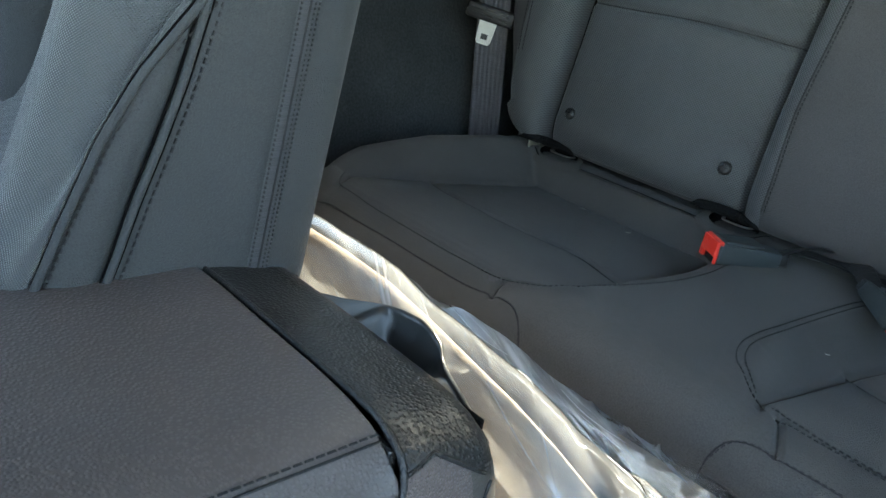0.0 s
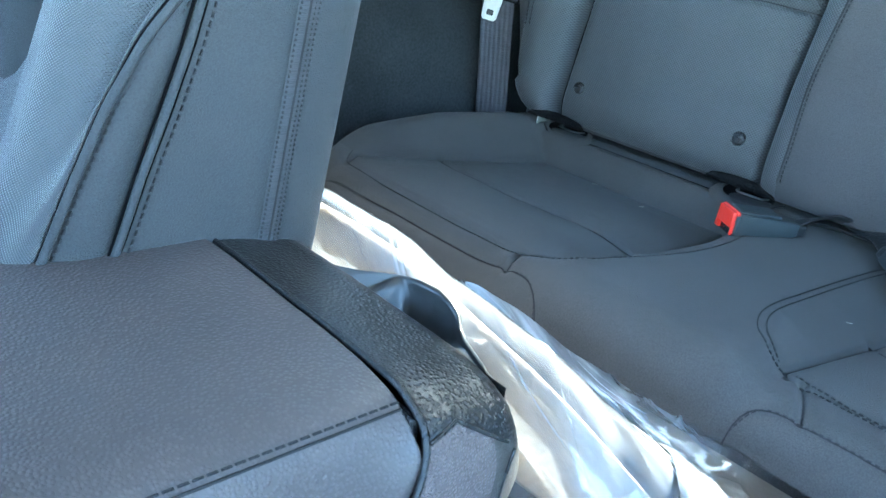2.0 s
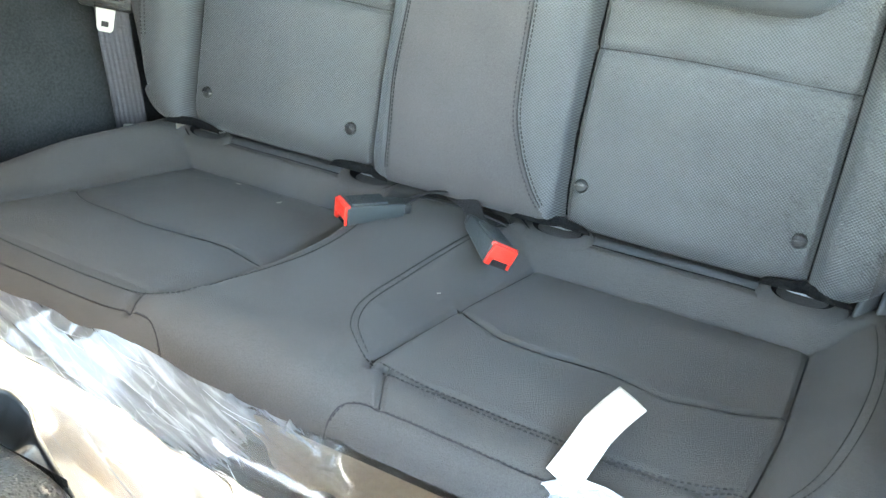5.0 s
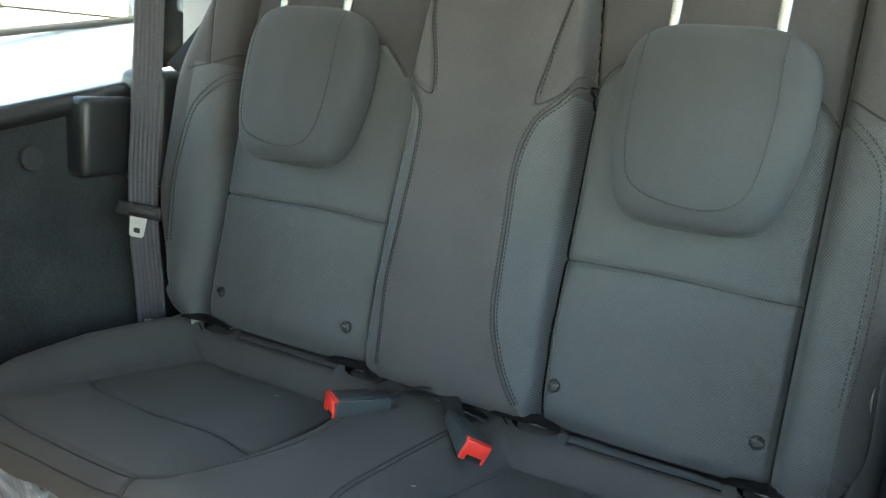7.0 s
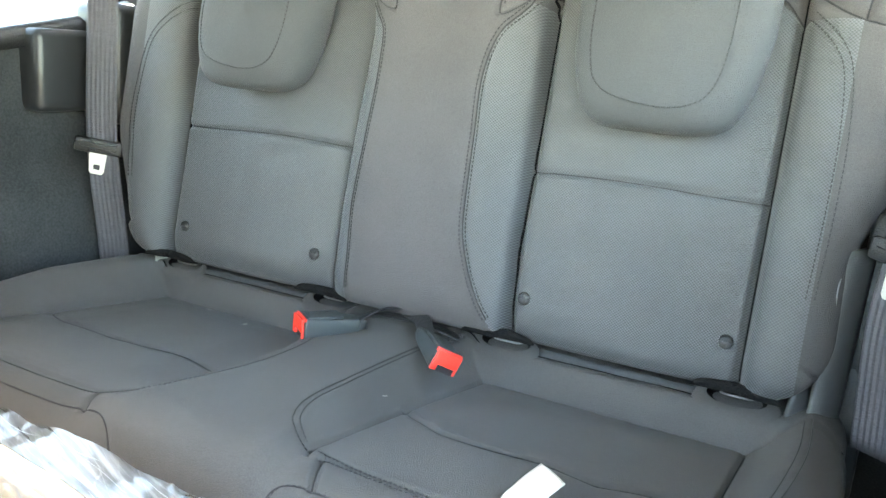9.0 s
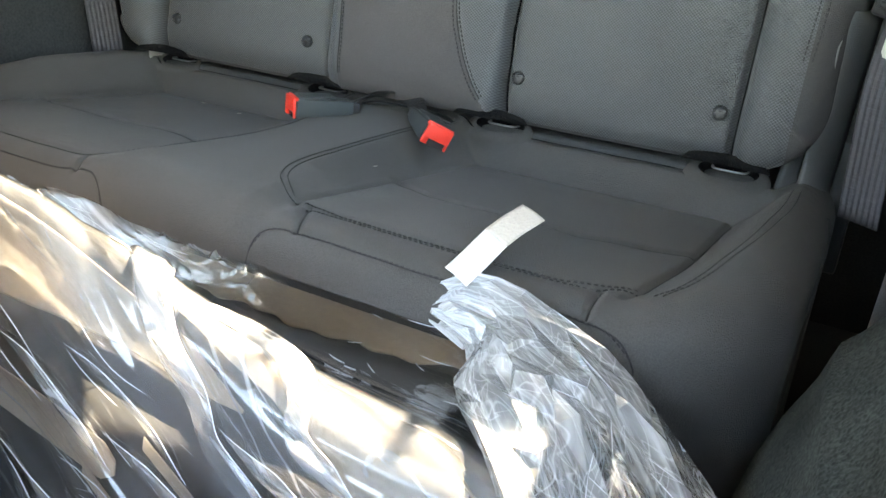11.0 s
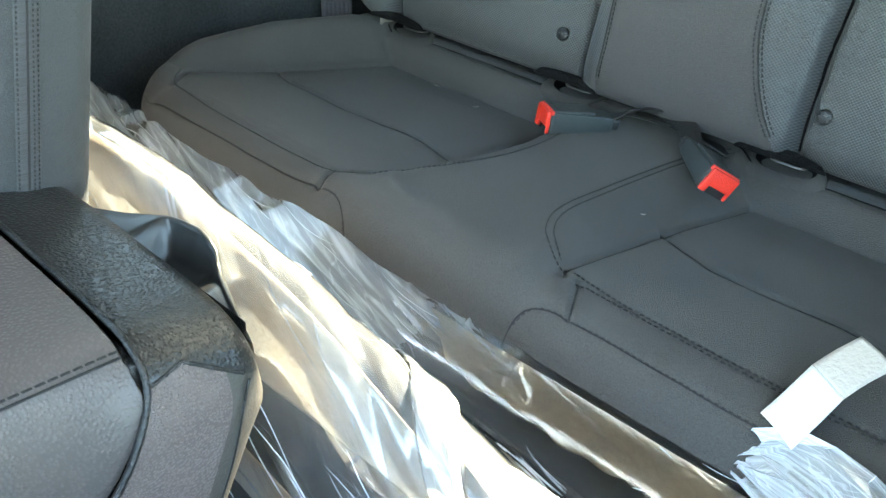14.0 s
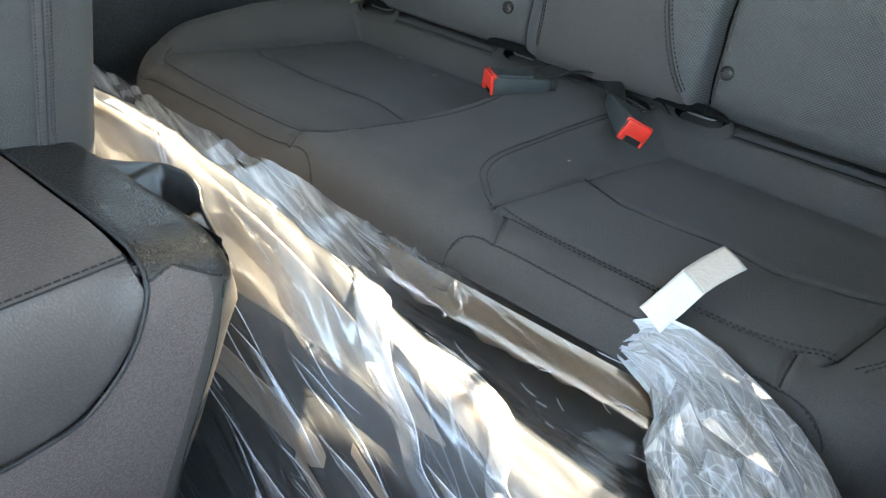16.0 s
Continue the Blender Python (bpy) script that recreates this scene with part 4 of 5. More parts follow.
for x in xs_h:
    z_front = float(np.interp(x, [-0.11, -0.03, 0.02, 0.05, 0.062], [0.4605, 0.4590, 0.4575, 0.4550, 0.4500]))
    y_back = float(np.interp(x, [-0.108, -0.080, -0.055, -0.030, -0.010, 0.006, 0.030, 0.062], [-0.642, -0.628, -0.616, -0.611, -0.613, -0.6215, -0.631, -0.6425]))
    z_rim = float(np.interp(x, [-0.108, -0.085, -0.060, -0.045, -0.030, -0.018, -0.010, -0.003, 0.003, 0.03, 0.062], [0.4570, 0.4590, 0.4640, 0.4660, 0.4655, 0.4635, 0.4600, 0.4540, 0.4530, 0.4520, 0.4470]))
    dip = 0.020 * float(sstep(np.array((x + 0.060) / 0.016))) * (1 - 0.75 * float(sstep(np.array((x + 0.015) / 0.03))))
    row = [(-0.652, z_front - 0.012), (-0.648, z_front - 0.002)]
    for v in np.linspace(0, 1, 44):
        y = -0.6465 + (y_back + 0.6465) * v
        base_z = z_front + (z_rim - z_front) * v**1.2
        bowl = dip * math.sin(math.pi * min(1.0, v * 1.02)) ** 0.45 + (z_rim - z_front) * v**1.2 * min(1.0, dip / 0.020) * (1 - float(sstep(np.array((v - 0.72) / 0.28))))
        row.append((y, base_z - bowl))
    row += [(y_back + 0.0015, z_rim + 0.0004), (y_back + 0.003, z_rim - 0.001), (y_back + 0.004, z_rim - 0.006), (y_back + 0.003, 0.42), (y_back - 0.004, 0.38)]
    P.append([(x, y, z) for y, z in row])
P = np.array(P)
for k in (1, 2):
    P[1:-1, :, k] = (P[:-2, :, k] + 2 * P[1:-1, :, k] + P[2:, :, k]) / 4
part("hand_hold", grid(P, name="hand_hold", flip=True), SCOOP, console, "scooped smooth black plastic hand hold")
# solid black box painted as the dark inside of the slot
part("hinge_slot", box_bm((-0.124, -0.6480, 0.448), (-0.092, -0.6405, 0.4600), 0.0015), BLACKFELT, console)


# ---- front passenger seat ----
front_seat = thing("front_seat", (-0.36, -0.80, 0.12), "dark grey cloth front seat with piped side bolster", "car seat")


def front_back(u, z):
    """The seat's backrest round its side: u runs from the front middle round the inner side to the back."""
    lean = 0.14 * (z - 0.48)
    table_u = [0, 0.30, 0.40, 0.47, 0.53, 0.58, 0.70, 0.82, 0.88, 0.93, 1.0]
    tx = [-0.40, -0.29, -0.235, -0.195, -0.160, -0.138, -0.127, -0.126, -0.130, -0.150, -0.40]
    ty = [-0.765, -0.765, -0.795, -0.832, -0.835, -0.815, -0.765, -0.675, -0.630, -0.612, -0.600]
    x, y = np.interp(u, table_u, tx), np.interp(u, table_u, ty)
    return x, y + lean


us, zs = np.linspace(0, 1, 240), np.linspace(0.40, 1.02, 110)
ker = np.hanning(19)
ker /= ker.sum()
base = np.stack(front_back(us, 0.48), -1)
pad = np.vstack([np.repeat(base[:1], 9, 0), base, np.repeat(base[-1:], 9, 0)])
base = np.stack([np.convolve(pad[:, k], ker, "valid") for k in (0, 1)], -1)
U, Z = np.meshgrid(us, zs)
lean = 0.14 * (Z - 0.48)
FX, FY = base[None, :, 0] + 0 * Z, base[None, :, 1] + lean
nx, ny = np.gradient(base[:, 1]), -np.gradient(base[:, 0])
ln = np.hypot(nx, ny) + 1e-9
nx, ny = nx / ln, ny / ln


span = (us > 0.54) & (us < 0.90)


def u_at(y):
    """How far round the inner side a fore-and-aft place lies."""
    return np.interp(y, base[span, 1], us[span])


u_stitch = float(u_at(-0.6675))


def seam_u(z):
    return u_at(np.interp(z, [0.40, 0.488, 0.523, 0.556, 0.59, 0.612, 0.635, 1.0], [-0.782, -0.761, -0.754, -0.7456, -0.738, -0.7345, -0.731, -0.70]))


def pipe_u(z):
    return u_at(np.interp(z, [0.40, 0.48, 0.52, 0.56, 0.595, 0.618, 0.635, 1.0], [-0.820, -0.798, -0.7876, -0.776, -0.761, -0.745, -0.733, -0.702]))


FY = FY + np.interp(Z, [0.40, 0.47, 0.53, 0.61, 0.70, 1.0], [0, 0.005, 0.028, 0.044, 0.058, 0.11]) * sstep((pipe_u(Z) - U) / 0.09)
dent = groove(U - u_stitch, 0.006, 0.002) + groove(U - seam_u(Z), 0.008, 0.0045) + groove(U - pipe_u(Z), 0.008, 0.0045)
dent = dent + 0.0025 * np.exp(-(((U - (seam_u(Z) + pipe_u(Z)) / 2) / 0.02) ** 2))
FX, FY = FX + nx[None] * dent, FY + ny[None] * dent
FP = np.stack([FX, FY, Z], -1)
umid = (U[1:, 1:] + U[:-1, :-1]) / 2
zmid = (Z[1:, 1:] + Z[:-1, :-1]) / 2
cloth = umid < pipe_u(zmid)
arc = np.r_[0, np.cumsum(np.linalg.norm(np.diff(base, axis=0), axis=1))]
FUV = np.stack([arc[None, :] + 0 * Z, Z], -1)
part("front_bolster", grid(FP, cloth, FUV, "front_bolster"), SEATMESH, front_seat, "fine patterned cloth bolster")
part("side_cover", grid(FP, ~cloth, FUV, "side_cover"), CLOTH, front_seat)


def on_front(u_of, z0, z1, n=70):
    out = []
    for z in np.linspace(z0, z1, n):
        u = u_of(z) if callable(u_of) else u_of
        x, y = np.interp(u, us, base[:, 0]), np.interp(u, us, base[:, 1])
        a, b = np.interp(u, us, nx), np.interp(u, us, ny)
        out.append((x + a * 0.0004, y + b * 0.0004 + 0.14 * (z - 0.48), z))
    return np.array(out)


band = np.stack([on_front(u_stitch + 0.0105 * k, 0.41, 1.0) + np.array([0.0009 * (1 - k**6) + 0.0002, 0, 0]) for k in np.linspace(-1, 1, 13)], 1)
part("zip_band", grid(band, name="zip_band"), ZIPTAPE, front_seat, "grey woven zip band along the seat side")
for du in (-0.0085, 0.0045, 0.0085):
    part("stitching", stitches(on_front(u_stitch + du, 0.41, 1.0) + np.array([0.0010, 0, 0]), (1, 0, 0), pitch=0.0030, long=0.0018, wide=0.0009), THREAD, front_seat)
for f in (seam_u, pipe_u):
    part("stitching", stitches(on_front(lambda z, f=f: f(z) + 0.012, 0.41, 1.0), (1, 0, 0), wide=0.0016), THREAD, front_seat)
    # dark bars on both sides of the piping draw its thin shadows
    for du in (0.0048, -0.0050):
        part("seam", tube(on_front(lambda z, f=f, du=du: f(z) + du, 0.41, 1.0), 0.0008, 6), SEAM_SHADE, front_seat)
part("zip", tube(on_front(u_stitch, 0.41, 1.0) + np.array([0.0010, 0, 0]), 0.0008, 6), THREAD, front_seat)
part("piping", tube(on_front(seam_u, 0.41, 1.0) + np.array([0.0008, 0, 0]), 0.0024, 10), CLOTH, front_seat, "raised piping along the bolster seam")
part("piping", tube(on_front(pipe_u, 0.41, 1.0) + np.array([0.0008, 0, 0]), 0.0026, 10), CLOTH, front_seat, "raised piping along the bolster seam")
part("seat_cushion", box_bm((-0.62, -1.28, 0.18), (-0.215, -0.74, 0.40), 0.05, 4), SEATMESH, front_seat)
part("seat_base", box_bm((-0.58, -1.22, 0.06), (-0.25, -0.76, 0.18), 0.02, 2), TRIM, front_seat)
part("backrest_core", box_bm((-0.60, -0.74, 0.38), (-0.36, -0.66, 1.0), 0.03, 3), CLOTH, front_seat)


# ---- bundle in the footwell, wrapped in clear film ----
SECTION = [(-0.408, 0.10), (-0.408, 0.30), (-0.408, 0.338), (-0.413, 0.3525), (-0.428, 0.3545), (-0.475, 0.349), (-0.502, 0.351), (-0.530, 0.361), (-0.556, 0.375), (-0.577, 0.383), (-0.594, 0.373), (-0.606, 0.345), (-0.614, 0.31), (-0.628, 0.25), (-0.650, 0.16), (-0.680, 0.07)]
CORE = [(-0.416, 0.10), (-0.417, 0.28), (-0.422, 0.320), (-0.438, 0.332), (-0.475, 0.331), (-0.502, 0.333), (-0.530, 0.343), (-0.552, 0.357), (-0.570, 0.366), (-0.584, 0.358), (-0.594, 0.332), (-0.602, 0.30), (-0.616, 0.24), (-0.638, 0.16), (-0.665, 0.07)]


def section(keys, n):
    p = smooth_line(keys, n)
    d = np.gradient(p, axis=0)
    d /= np.linalg.norm(d, axis=1, keepdims=True) + 1e-9
    nrm = np.stack([d[:, 1], -d[:, 0]], 1)
    if nrm[n // 2, 1] < 0:
        nrm = -nrm
    return p, nrm, np.r_[0, np.cumsum(np.linalg.norm(np.diff(p, axis=0), axis=1))]


def rise(x, y, z):
    """The crest of the bundle climbs towards the passenger side; the ledge behind it stays level."""
    up = np.interp(x, [-0.60, -0.15, -0.10, 0.07, 0.17, 0.27, 0.42], [0.075, 0.080, 0.078, 0.051, 0.025, 0.0, -0.012])
    behind = sstep((-y - 0.498) / 0.085)
    return up * np.where(y > -0.577, behind, np.clip((z - 0.07) / 0.31, 0, 1))


def drape(xv, sec, off, climb=1.0):
    """Places of a sheet over the bundle: rows along the car's width, columns round its section."""
    p, nrm, _ = sec
    X = np.repeat(np.asarray(xv)[:, None], len(p), 1)
    return np.stack([X, p[None, :, 0] + nrm[None, :, 0] * off, p[None, :, 1] + nrm[None, :, 1] * off + climb * rise(X, p[None, :, 0], p[None, :, 1])], -1)


def creases(X, Y, lines):
    """Sharp folds along straight runs: (x0, y0, x1, y1, width, height)."""
    out = np.zeros(X.shape)
    for x0, y0, x1, y1, w, h in lines:
        dx, dy = x1 - x0, y1 - y0
        t = ((X - x0) * dx + (Y - y0) * dy) / (dx * dx + dy * dy)
        tc = np.clip(t, 0, 1)
        bend = 0.012 * math.sin(x0 * 90) * np.sin(tc * math.pi)
        d = np.hypot(X - x0 - tc * dx - bend * dy / math.hypot(dx, dy), Y - y0 - tc * dy + bend * dx / math.hypot(dx, dy))
        out += h * np.exp(-d / w) * np.clip(np.minimum(tc, 1 - tc) * 5 + 0.1, 0, 1)
    return out


sec = section(CORE, 130)
xv = np.linspace(-0.60, 0.435, 190)
X, SS = np.meshgrid(xv, sec[2], indexing="ij")
core = drape(xv, sec, -0.004 * (1 + waves(X, SS, 21, 12)) - 0.005 + 0.006 * waves(X, SS * 1.5, 22, 9) - 0.045 * sstep((X - 0.375) / 0.06) ** 2, 0.15)
bundle = thing("wrapped_bundle", (-0.1, -0.52, 0.07), "dark padded bundle wrapped in clear plastic film, lying in the footwell", "bundle")
part("padded_core", grid(core, name="padded_core"), PADDED, bundle)

# tan strip along the edge of the bundle: a warm reflection in the film, painted as a sheet
xv = np.linspace(-0.06, 0.335, 90)
P = []
for x in xv:
    near = -0.4735 + 0.044 * float(sstep(np.array((0.11 - x) / 0.15))) + 0.018 * float(sstep(np.array((x - 0.24) / 0.09))) + 0.003 * math.sin(x * 60) + 0.002 * math.sin(x * 171)
    yy = np.linspace(-0.4165, near, 12)
    P.append([(x, y, float(np.interp(-y, [0.4165, 0.423, 0.437, 0.475], [0.343, 0.347, 0.3485, 0.3458]))) for y in yy])
ob = part("tan_sheet", grid(np.array(P), name="tan_sheet"), TAN, bundle, "tan strip painted as a reflection in the film")
ob.modifiers.new("thick", "SOLIDIFY").thickness = 0.001
sec = section(SECTION, 400)


def tan_under_film(x0, x1, keys, top, low, sink, label):
    """Tan sheet that follows the front of the bundle just under the film, between two edges given along its width."""
    X, V = np.meshgrid(np.linspace(x0, x1, 140), np.linspace(0, 1, 30), indexing="ij")
    a, b = np.interp(X, keys, top), np.interp(X, keys, low)
    rag = np.minimum(1, (b - a) / 0.03)
    q = a + (b - a) * V + V * rag * (0.005 * waves(X, 0 * X, 33, 22) + 0.002 * waves(X, 0 * X, 34, 70))
    y, z = np.interp(q, sec[2], sec[0][:, 0]), np.interp(q, sec[2], sec[0][:, 1])
    nx_, nz_ = np.interp(q, sec[2], sec[1][:, 0]), np.interp(q, sec[2], sec[1][:, 1])
    off = -sink + 0.0015 * waves(X, q, 35, 14) - 0.025 * sstep((X - 0.35) / 0.06)
    ob = part("tan_sheet", grid(np.stack([X, y + nx_ * off, z + nz_ * off + rise(X, y, z)], -1), name="tan_sheet"), TAN, bundle, label)
    ob.modifiers.new("thick", "SOLIDIFY").thickness = -0.001


# tan put on in the outline of the sunlit strip along the ridge
tan_under_film(-0.56, 0.238, [-0.56, -0.05, 0.03, 0.075, 0.133, 0.19, 0.238], [0.426, 0.430, 0.434, 0.439, 0.444, 0.449, 0.468], [0.505, 0.500, 0.494, 0.487, 0.478, 0.476, 0.470], 0.0065, "tan sheet cut to the sunlit strip on the ridge")
tan_under_film(0.165, 0.405, [0.165, 0.20, 0.255, 0.305, 0.325, 0.37, 0.405], [0.426, 0.415, 0.404, 0.404, 0.404, 0.404, 0.404], [0.434, 0.440, 0.448, 0.470, 0.530, 0.600, 0.500], 0.0065, "tan sheet cut to the sunlit strip on the ridge")
for x0, x1, q0, q1, w in ((-0.06, 0.142, 0.551, 0.557, 0.0125), (0.165, 0.255, 0.528, 0.557, 0.0045), (0.112, 0.222, 0.571, 0.613, 0.0045)):
    tan_under_film(x0, x1, [x0, x1 - 0.012, x1], [q0 - w, q1 - w, q1 - w * 0.4], [q0 + w, q1 + w, q1 + w * 0.4], 0.004, "narrow tan strip under the film")


def crumple(x, y, seed, scale, count=9):
    """Sharp-ridged relief of a crushed sheet."""
    r = np.random.RandomState(seed)
    out = np.zeros(np.shape(x))
    wx, wy = x + 0.25 / scale * waves(x, y, seed + 1, scale * 0.7) * 3, y + 0.25 / scale * waves(x, y, seed + 2, scale * 0.7) * 3
    for k in range(count):
        a, f = r.uniform(0, math.pi), scale * r.uniform(0.6, 2.4)
        out += (1 - np.abs(np.sin((wx * math.cos(a) + wy * math.sin(a)) * f + r.uniform(0, 6.3)))) * scale / f / count
    return out - out.mean()


def ridges(p, seed, wide, X, SS):
    """Straight-sided pleats across p that come and go along the sheet."""
    r = np.random.RandomState(seed)
    out = np.zeros(np.shape(p))
    for f in (1.0, 0.53, 0.29):
        q = p / (wide * f) + r.uniform(0, 1) + 0.35 * waves(X, SS, seed + int(100 * f), 9)
        saw = q - np.floor(q)
        lean = 0.32
        peak = np.where(saw < lean, saw / lean, (1 - saw) / (1 - lean))
        out += f * wide * peak * np.clip(0.5 + 1.3 * waves(X, SS, seed + 7 + int(100 * f), 14), 0, 1)
    return out


sec = section(SECTION, 400)
xv = np.linspace(-0.60, 0.450, 696)
X, SS = np.meshgrid(xv, sec[2], indexing="ij")


def sheet_height(X, SS):
    """How far the film stands off the bundle: flat over the tan strip, gathered at the far end, pleated down the front.
    """
    front = sstep((SS - 0.36) / 0.14)
    far_end = sstep((0.08 - X) / 0.2)
    turn = radians(20) + 0.08 * np.sin(X * 9)
    across = SS * np.cos(turn) - X * np.sin(turn)
    h = 0.008 * front + 0.11 * ridges(across, 41, 0.062, X, SS) * (front + 0.12 * sstep((SS - 0.33) / 0.05))
    h += 0.0022 * waves(X, SS, 47, 26) * front
    flat_turn = SS * math.cos(0.24) - X * math.sin(0.24)
    h += 0.060 * ridges(flat_turn, 51, 0.030, X, SS) * far_end * (1 - front) + 0.0020 * waves(X, SS, 53, 40) * far_end
    h += creases(X, SS, small)
    h -= 0.016 * sstep((X - 0.35) / 0.09)
    lumps = 0.5 + 0.5 * np.sin(X * 23 + 1.7 * np.sin(X * 13)) * np.sin(X * 41 + 2 * np.sin(X * 29))
    h += (0.004 + 0.008 * lumps) * sstep((0.02 - X) / 0.12) * np.exp(-(((SS - 0.255) / 0.030) ** 2))
    return np.maximum(h, -0.003 - 0.03 * sstep((X - 0.38) / 0.06))


small = []
for x0, s0, a, ln in ((0.050, 0.262, 0.5, 0.03), (0.075, 0.268, 0.9, 0.03), (0.108, 0.262, 1.3, 0.045), (0.085, 0.285, -0.4, 0.03), (0.10, 0.30, 0.3, 0.04), (-0.02, 0.262, 0.1, 0.05), (0.02, 0.27, 0.2, 0.04)):
    small.append((x0, s0, x0 + ln * math.cos(a), s0 + ln * math.sin(a), 0.003, 0.003))
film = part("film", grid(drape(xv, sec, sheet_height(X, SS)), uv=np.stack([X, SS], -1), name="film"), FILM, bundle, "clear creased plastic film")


def place_on_sheet(x, q, off):
    """Places over the bundle for a run across its width (x) and round its section (q)."""
    p, nrm, run = sec
    y, z = np.interp(q, run, p[:, 0]), np.interp(q, run, p[:, 1])
    a, b = np.interp(q, run, nrm[:, 0]), np.interp(q, run, nrm[:, 1])
    return np.stack([x, y + a * off, z + b * off + rise(x, y, z)], -1)


def bars(lines, radius, sides=4):
    """Many thin bars as one mesh."""
    verts, faces = [], []
    for line in lines:
        p = np.asarray(line)
        d = np.gradient(p, axis=0)
        d /= np.linalg.norm(d, axis=1, keepdims=True) + 1e-12
        a = np.cross(d, (0.31, 0.23, 0.92))
        a /= np.linalg.norm(a, axis=1, keepdims=True) + 1e-12
        b = np.cross(d, a)
        k, n = len(verts), len(p)
        thin = radius * np.clip(np.minimum(np.arange(n), np.arange(n)[::-1]) / n * 5 + 0.25, 0, 1)[:, None]
        for w in range(sides):
            t = 2 * math.pi * w / sides
            verts += list(p + thin * (math.cos(t) * a + math.sin(t) * b))
        for w in range(sides):
            w2 = (w + 1) % sides
            faces += [(k + w * n + i, k + w * n + i + 1, k + w2 * n + i + 1, k + w2 * n + i) for i in range(n - 1)]
    return mesh_of("bars", verts, faces)


def film_fold(path, wide, lift, seed):
    """A pleat of film that has doubled over: a long limp tongue, held along one edge, its free edge standing off."""
    line = smooth_line(path, 120)
    d = np.gradient(line, axis=0)
    d /= np.linalg.norm(d, axis=1, keepdims=True)
    T, V = np.meshgrid(np.linspace(0, 1, 120), np.linspace(0, 1, 22), indexing="ij")
    ln = length_of(line)
    side = 0.0025 * waves(T * ln, 0 * T, seed, 30)
    taper = sstep(np.minimum(T * 3.2, (1 - T) * 3.2)) * (1 + 0.3 * waves(T * ln, 0 * T, seed + 1, 24))
    x = line[:, None, 0] - d[:, None, 1] * (side - wide * taper * V)
    q = line[:, None, 1] + d[:, None, 0] * (side - wide * taper * V)
    off = sheet_height(x, q) + 0.0015 + 0.55 * lift * np.interp(V, [0, 0.12, 0.8, 1.0], [0.0, 0.8, 1.0, 0.55]) * taper
    off += crumple(x * 1.2, q * 1.2, seed + 3, 40, 7) * 0.007 * np.sin(np.pi * V) * taper
    P = place_on_sheet(x, q, off)
    fold = part("film_fold", grid(P, uv=np.stack([x, q], -1), name="film_fold", flip=True), FOLDED, bundle, "doubled pleat of the clear film")
    # white bar painted as the glint along the pleat's free edge
    part("fold_edge", bars([P[4:-4, -1]], 0.00038), FOLD_GLINT, fold)


for k, (path, w, lift) in enumerate((
    ([(0.05, 0.375), (0.169, 0.456), (0.209, 0.476), (0.234, 0.501), (0.314, 0.529), (0.339, 0.546)], 0.020, 0.008),
    ([(0.163, 0.438), (0.219, 0.430), (0.269, 0.440), (0.289, 0.463), (0.324, 0.479), (0.37, 0.506)], 0.016, 0.008),
    ([(0.033, 0.504), (0.078, 0.519), (0.118, 0.534), (0.158, 0.549)], 0.009, 0.005),
    ([(0.030, 0.567), (0.058, 0.592), (0.083, 0.617), (0.113, 0.644), (0.15, 0.675)], 0.011, 0.006),
    ([(0.138, 0.526), (0.194, 0.541), (0.244, 0.554), (0.289, 0.574)], 0.010, 0.006),
    ([(-0.02, 0.555), (0.08, 0.590), (0.17, 0.620), (0.25, 0.655)], 0.009, 0.005),
    ([(0.20, 0.595), (0.28, 0.620), (0.35, 0.660)], 0.012, 0.006),
    ([(0.23, 0.475), (0.29, 0.497), (0.35, 0.525), (0.40, 0.560)], 0.014, 0.007),
    ([(0.10, 0.488), (0.16, 0.500), (0.22, 0.525)], 0.007, 0.004),
)):
    film_fold(path, w, lift, 301 + 11 * k)

# sharp folds in the film, white bars painted for crease marks and glints: long and flat at the far end, steep down the
# front
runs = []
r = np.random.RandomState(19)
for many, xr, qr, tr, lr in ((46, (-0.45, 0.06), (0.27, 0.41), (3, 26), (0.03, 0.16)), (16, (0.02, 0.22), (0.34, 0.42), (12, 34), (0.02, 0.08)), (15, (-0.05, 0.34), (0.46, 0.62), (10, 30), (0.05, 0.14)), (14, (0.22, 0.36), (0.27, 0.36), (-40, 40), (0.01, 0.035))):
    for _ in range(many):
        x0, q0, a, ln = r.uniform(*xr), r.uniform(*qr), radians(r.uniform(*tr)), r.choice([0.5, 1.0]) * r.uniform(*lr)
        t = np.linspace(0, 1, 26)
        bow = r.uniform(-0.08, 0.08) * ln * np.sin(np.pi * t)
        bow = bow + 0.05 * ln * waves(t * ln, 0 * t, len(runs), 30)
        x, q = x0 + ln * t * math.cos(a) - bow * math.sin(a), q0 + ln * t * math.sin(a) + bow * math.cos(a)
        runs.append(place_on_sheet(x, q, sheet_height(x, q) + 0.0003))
tagged(part("fold_line", bars(runs, 0.00030), FOLD_GLINT, film, "white fold and glint lines in the film"), kind="stuff")

# loose, crumpled end of the film with its tape tab
top_line = [(0.263, -0.42, 0.364), (0.271, -0.411, 0.387), (0.285, -0.407, 0.397), (0.317, -0.409, 0.401), (0.353, -0.416, 0.399), (0.387, -0.428, 0.390), (0.422, -0.44, 0.383), (0.459, -0.46, 0.368), (0.495, -0.49, 0.356), (0.526, -0.53, 0.346), (0.547, -0.565, 0.335), (0.563, -0.59, 0.319), (0.558, -0.6, 0.08)]
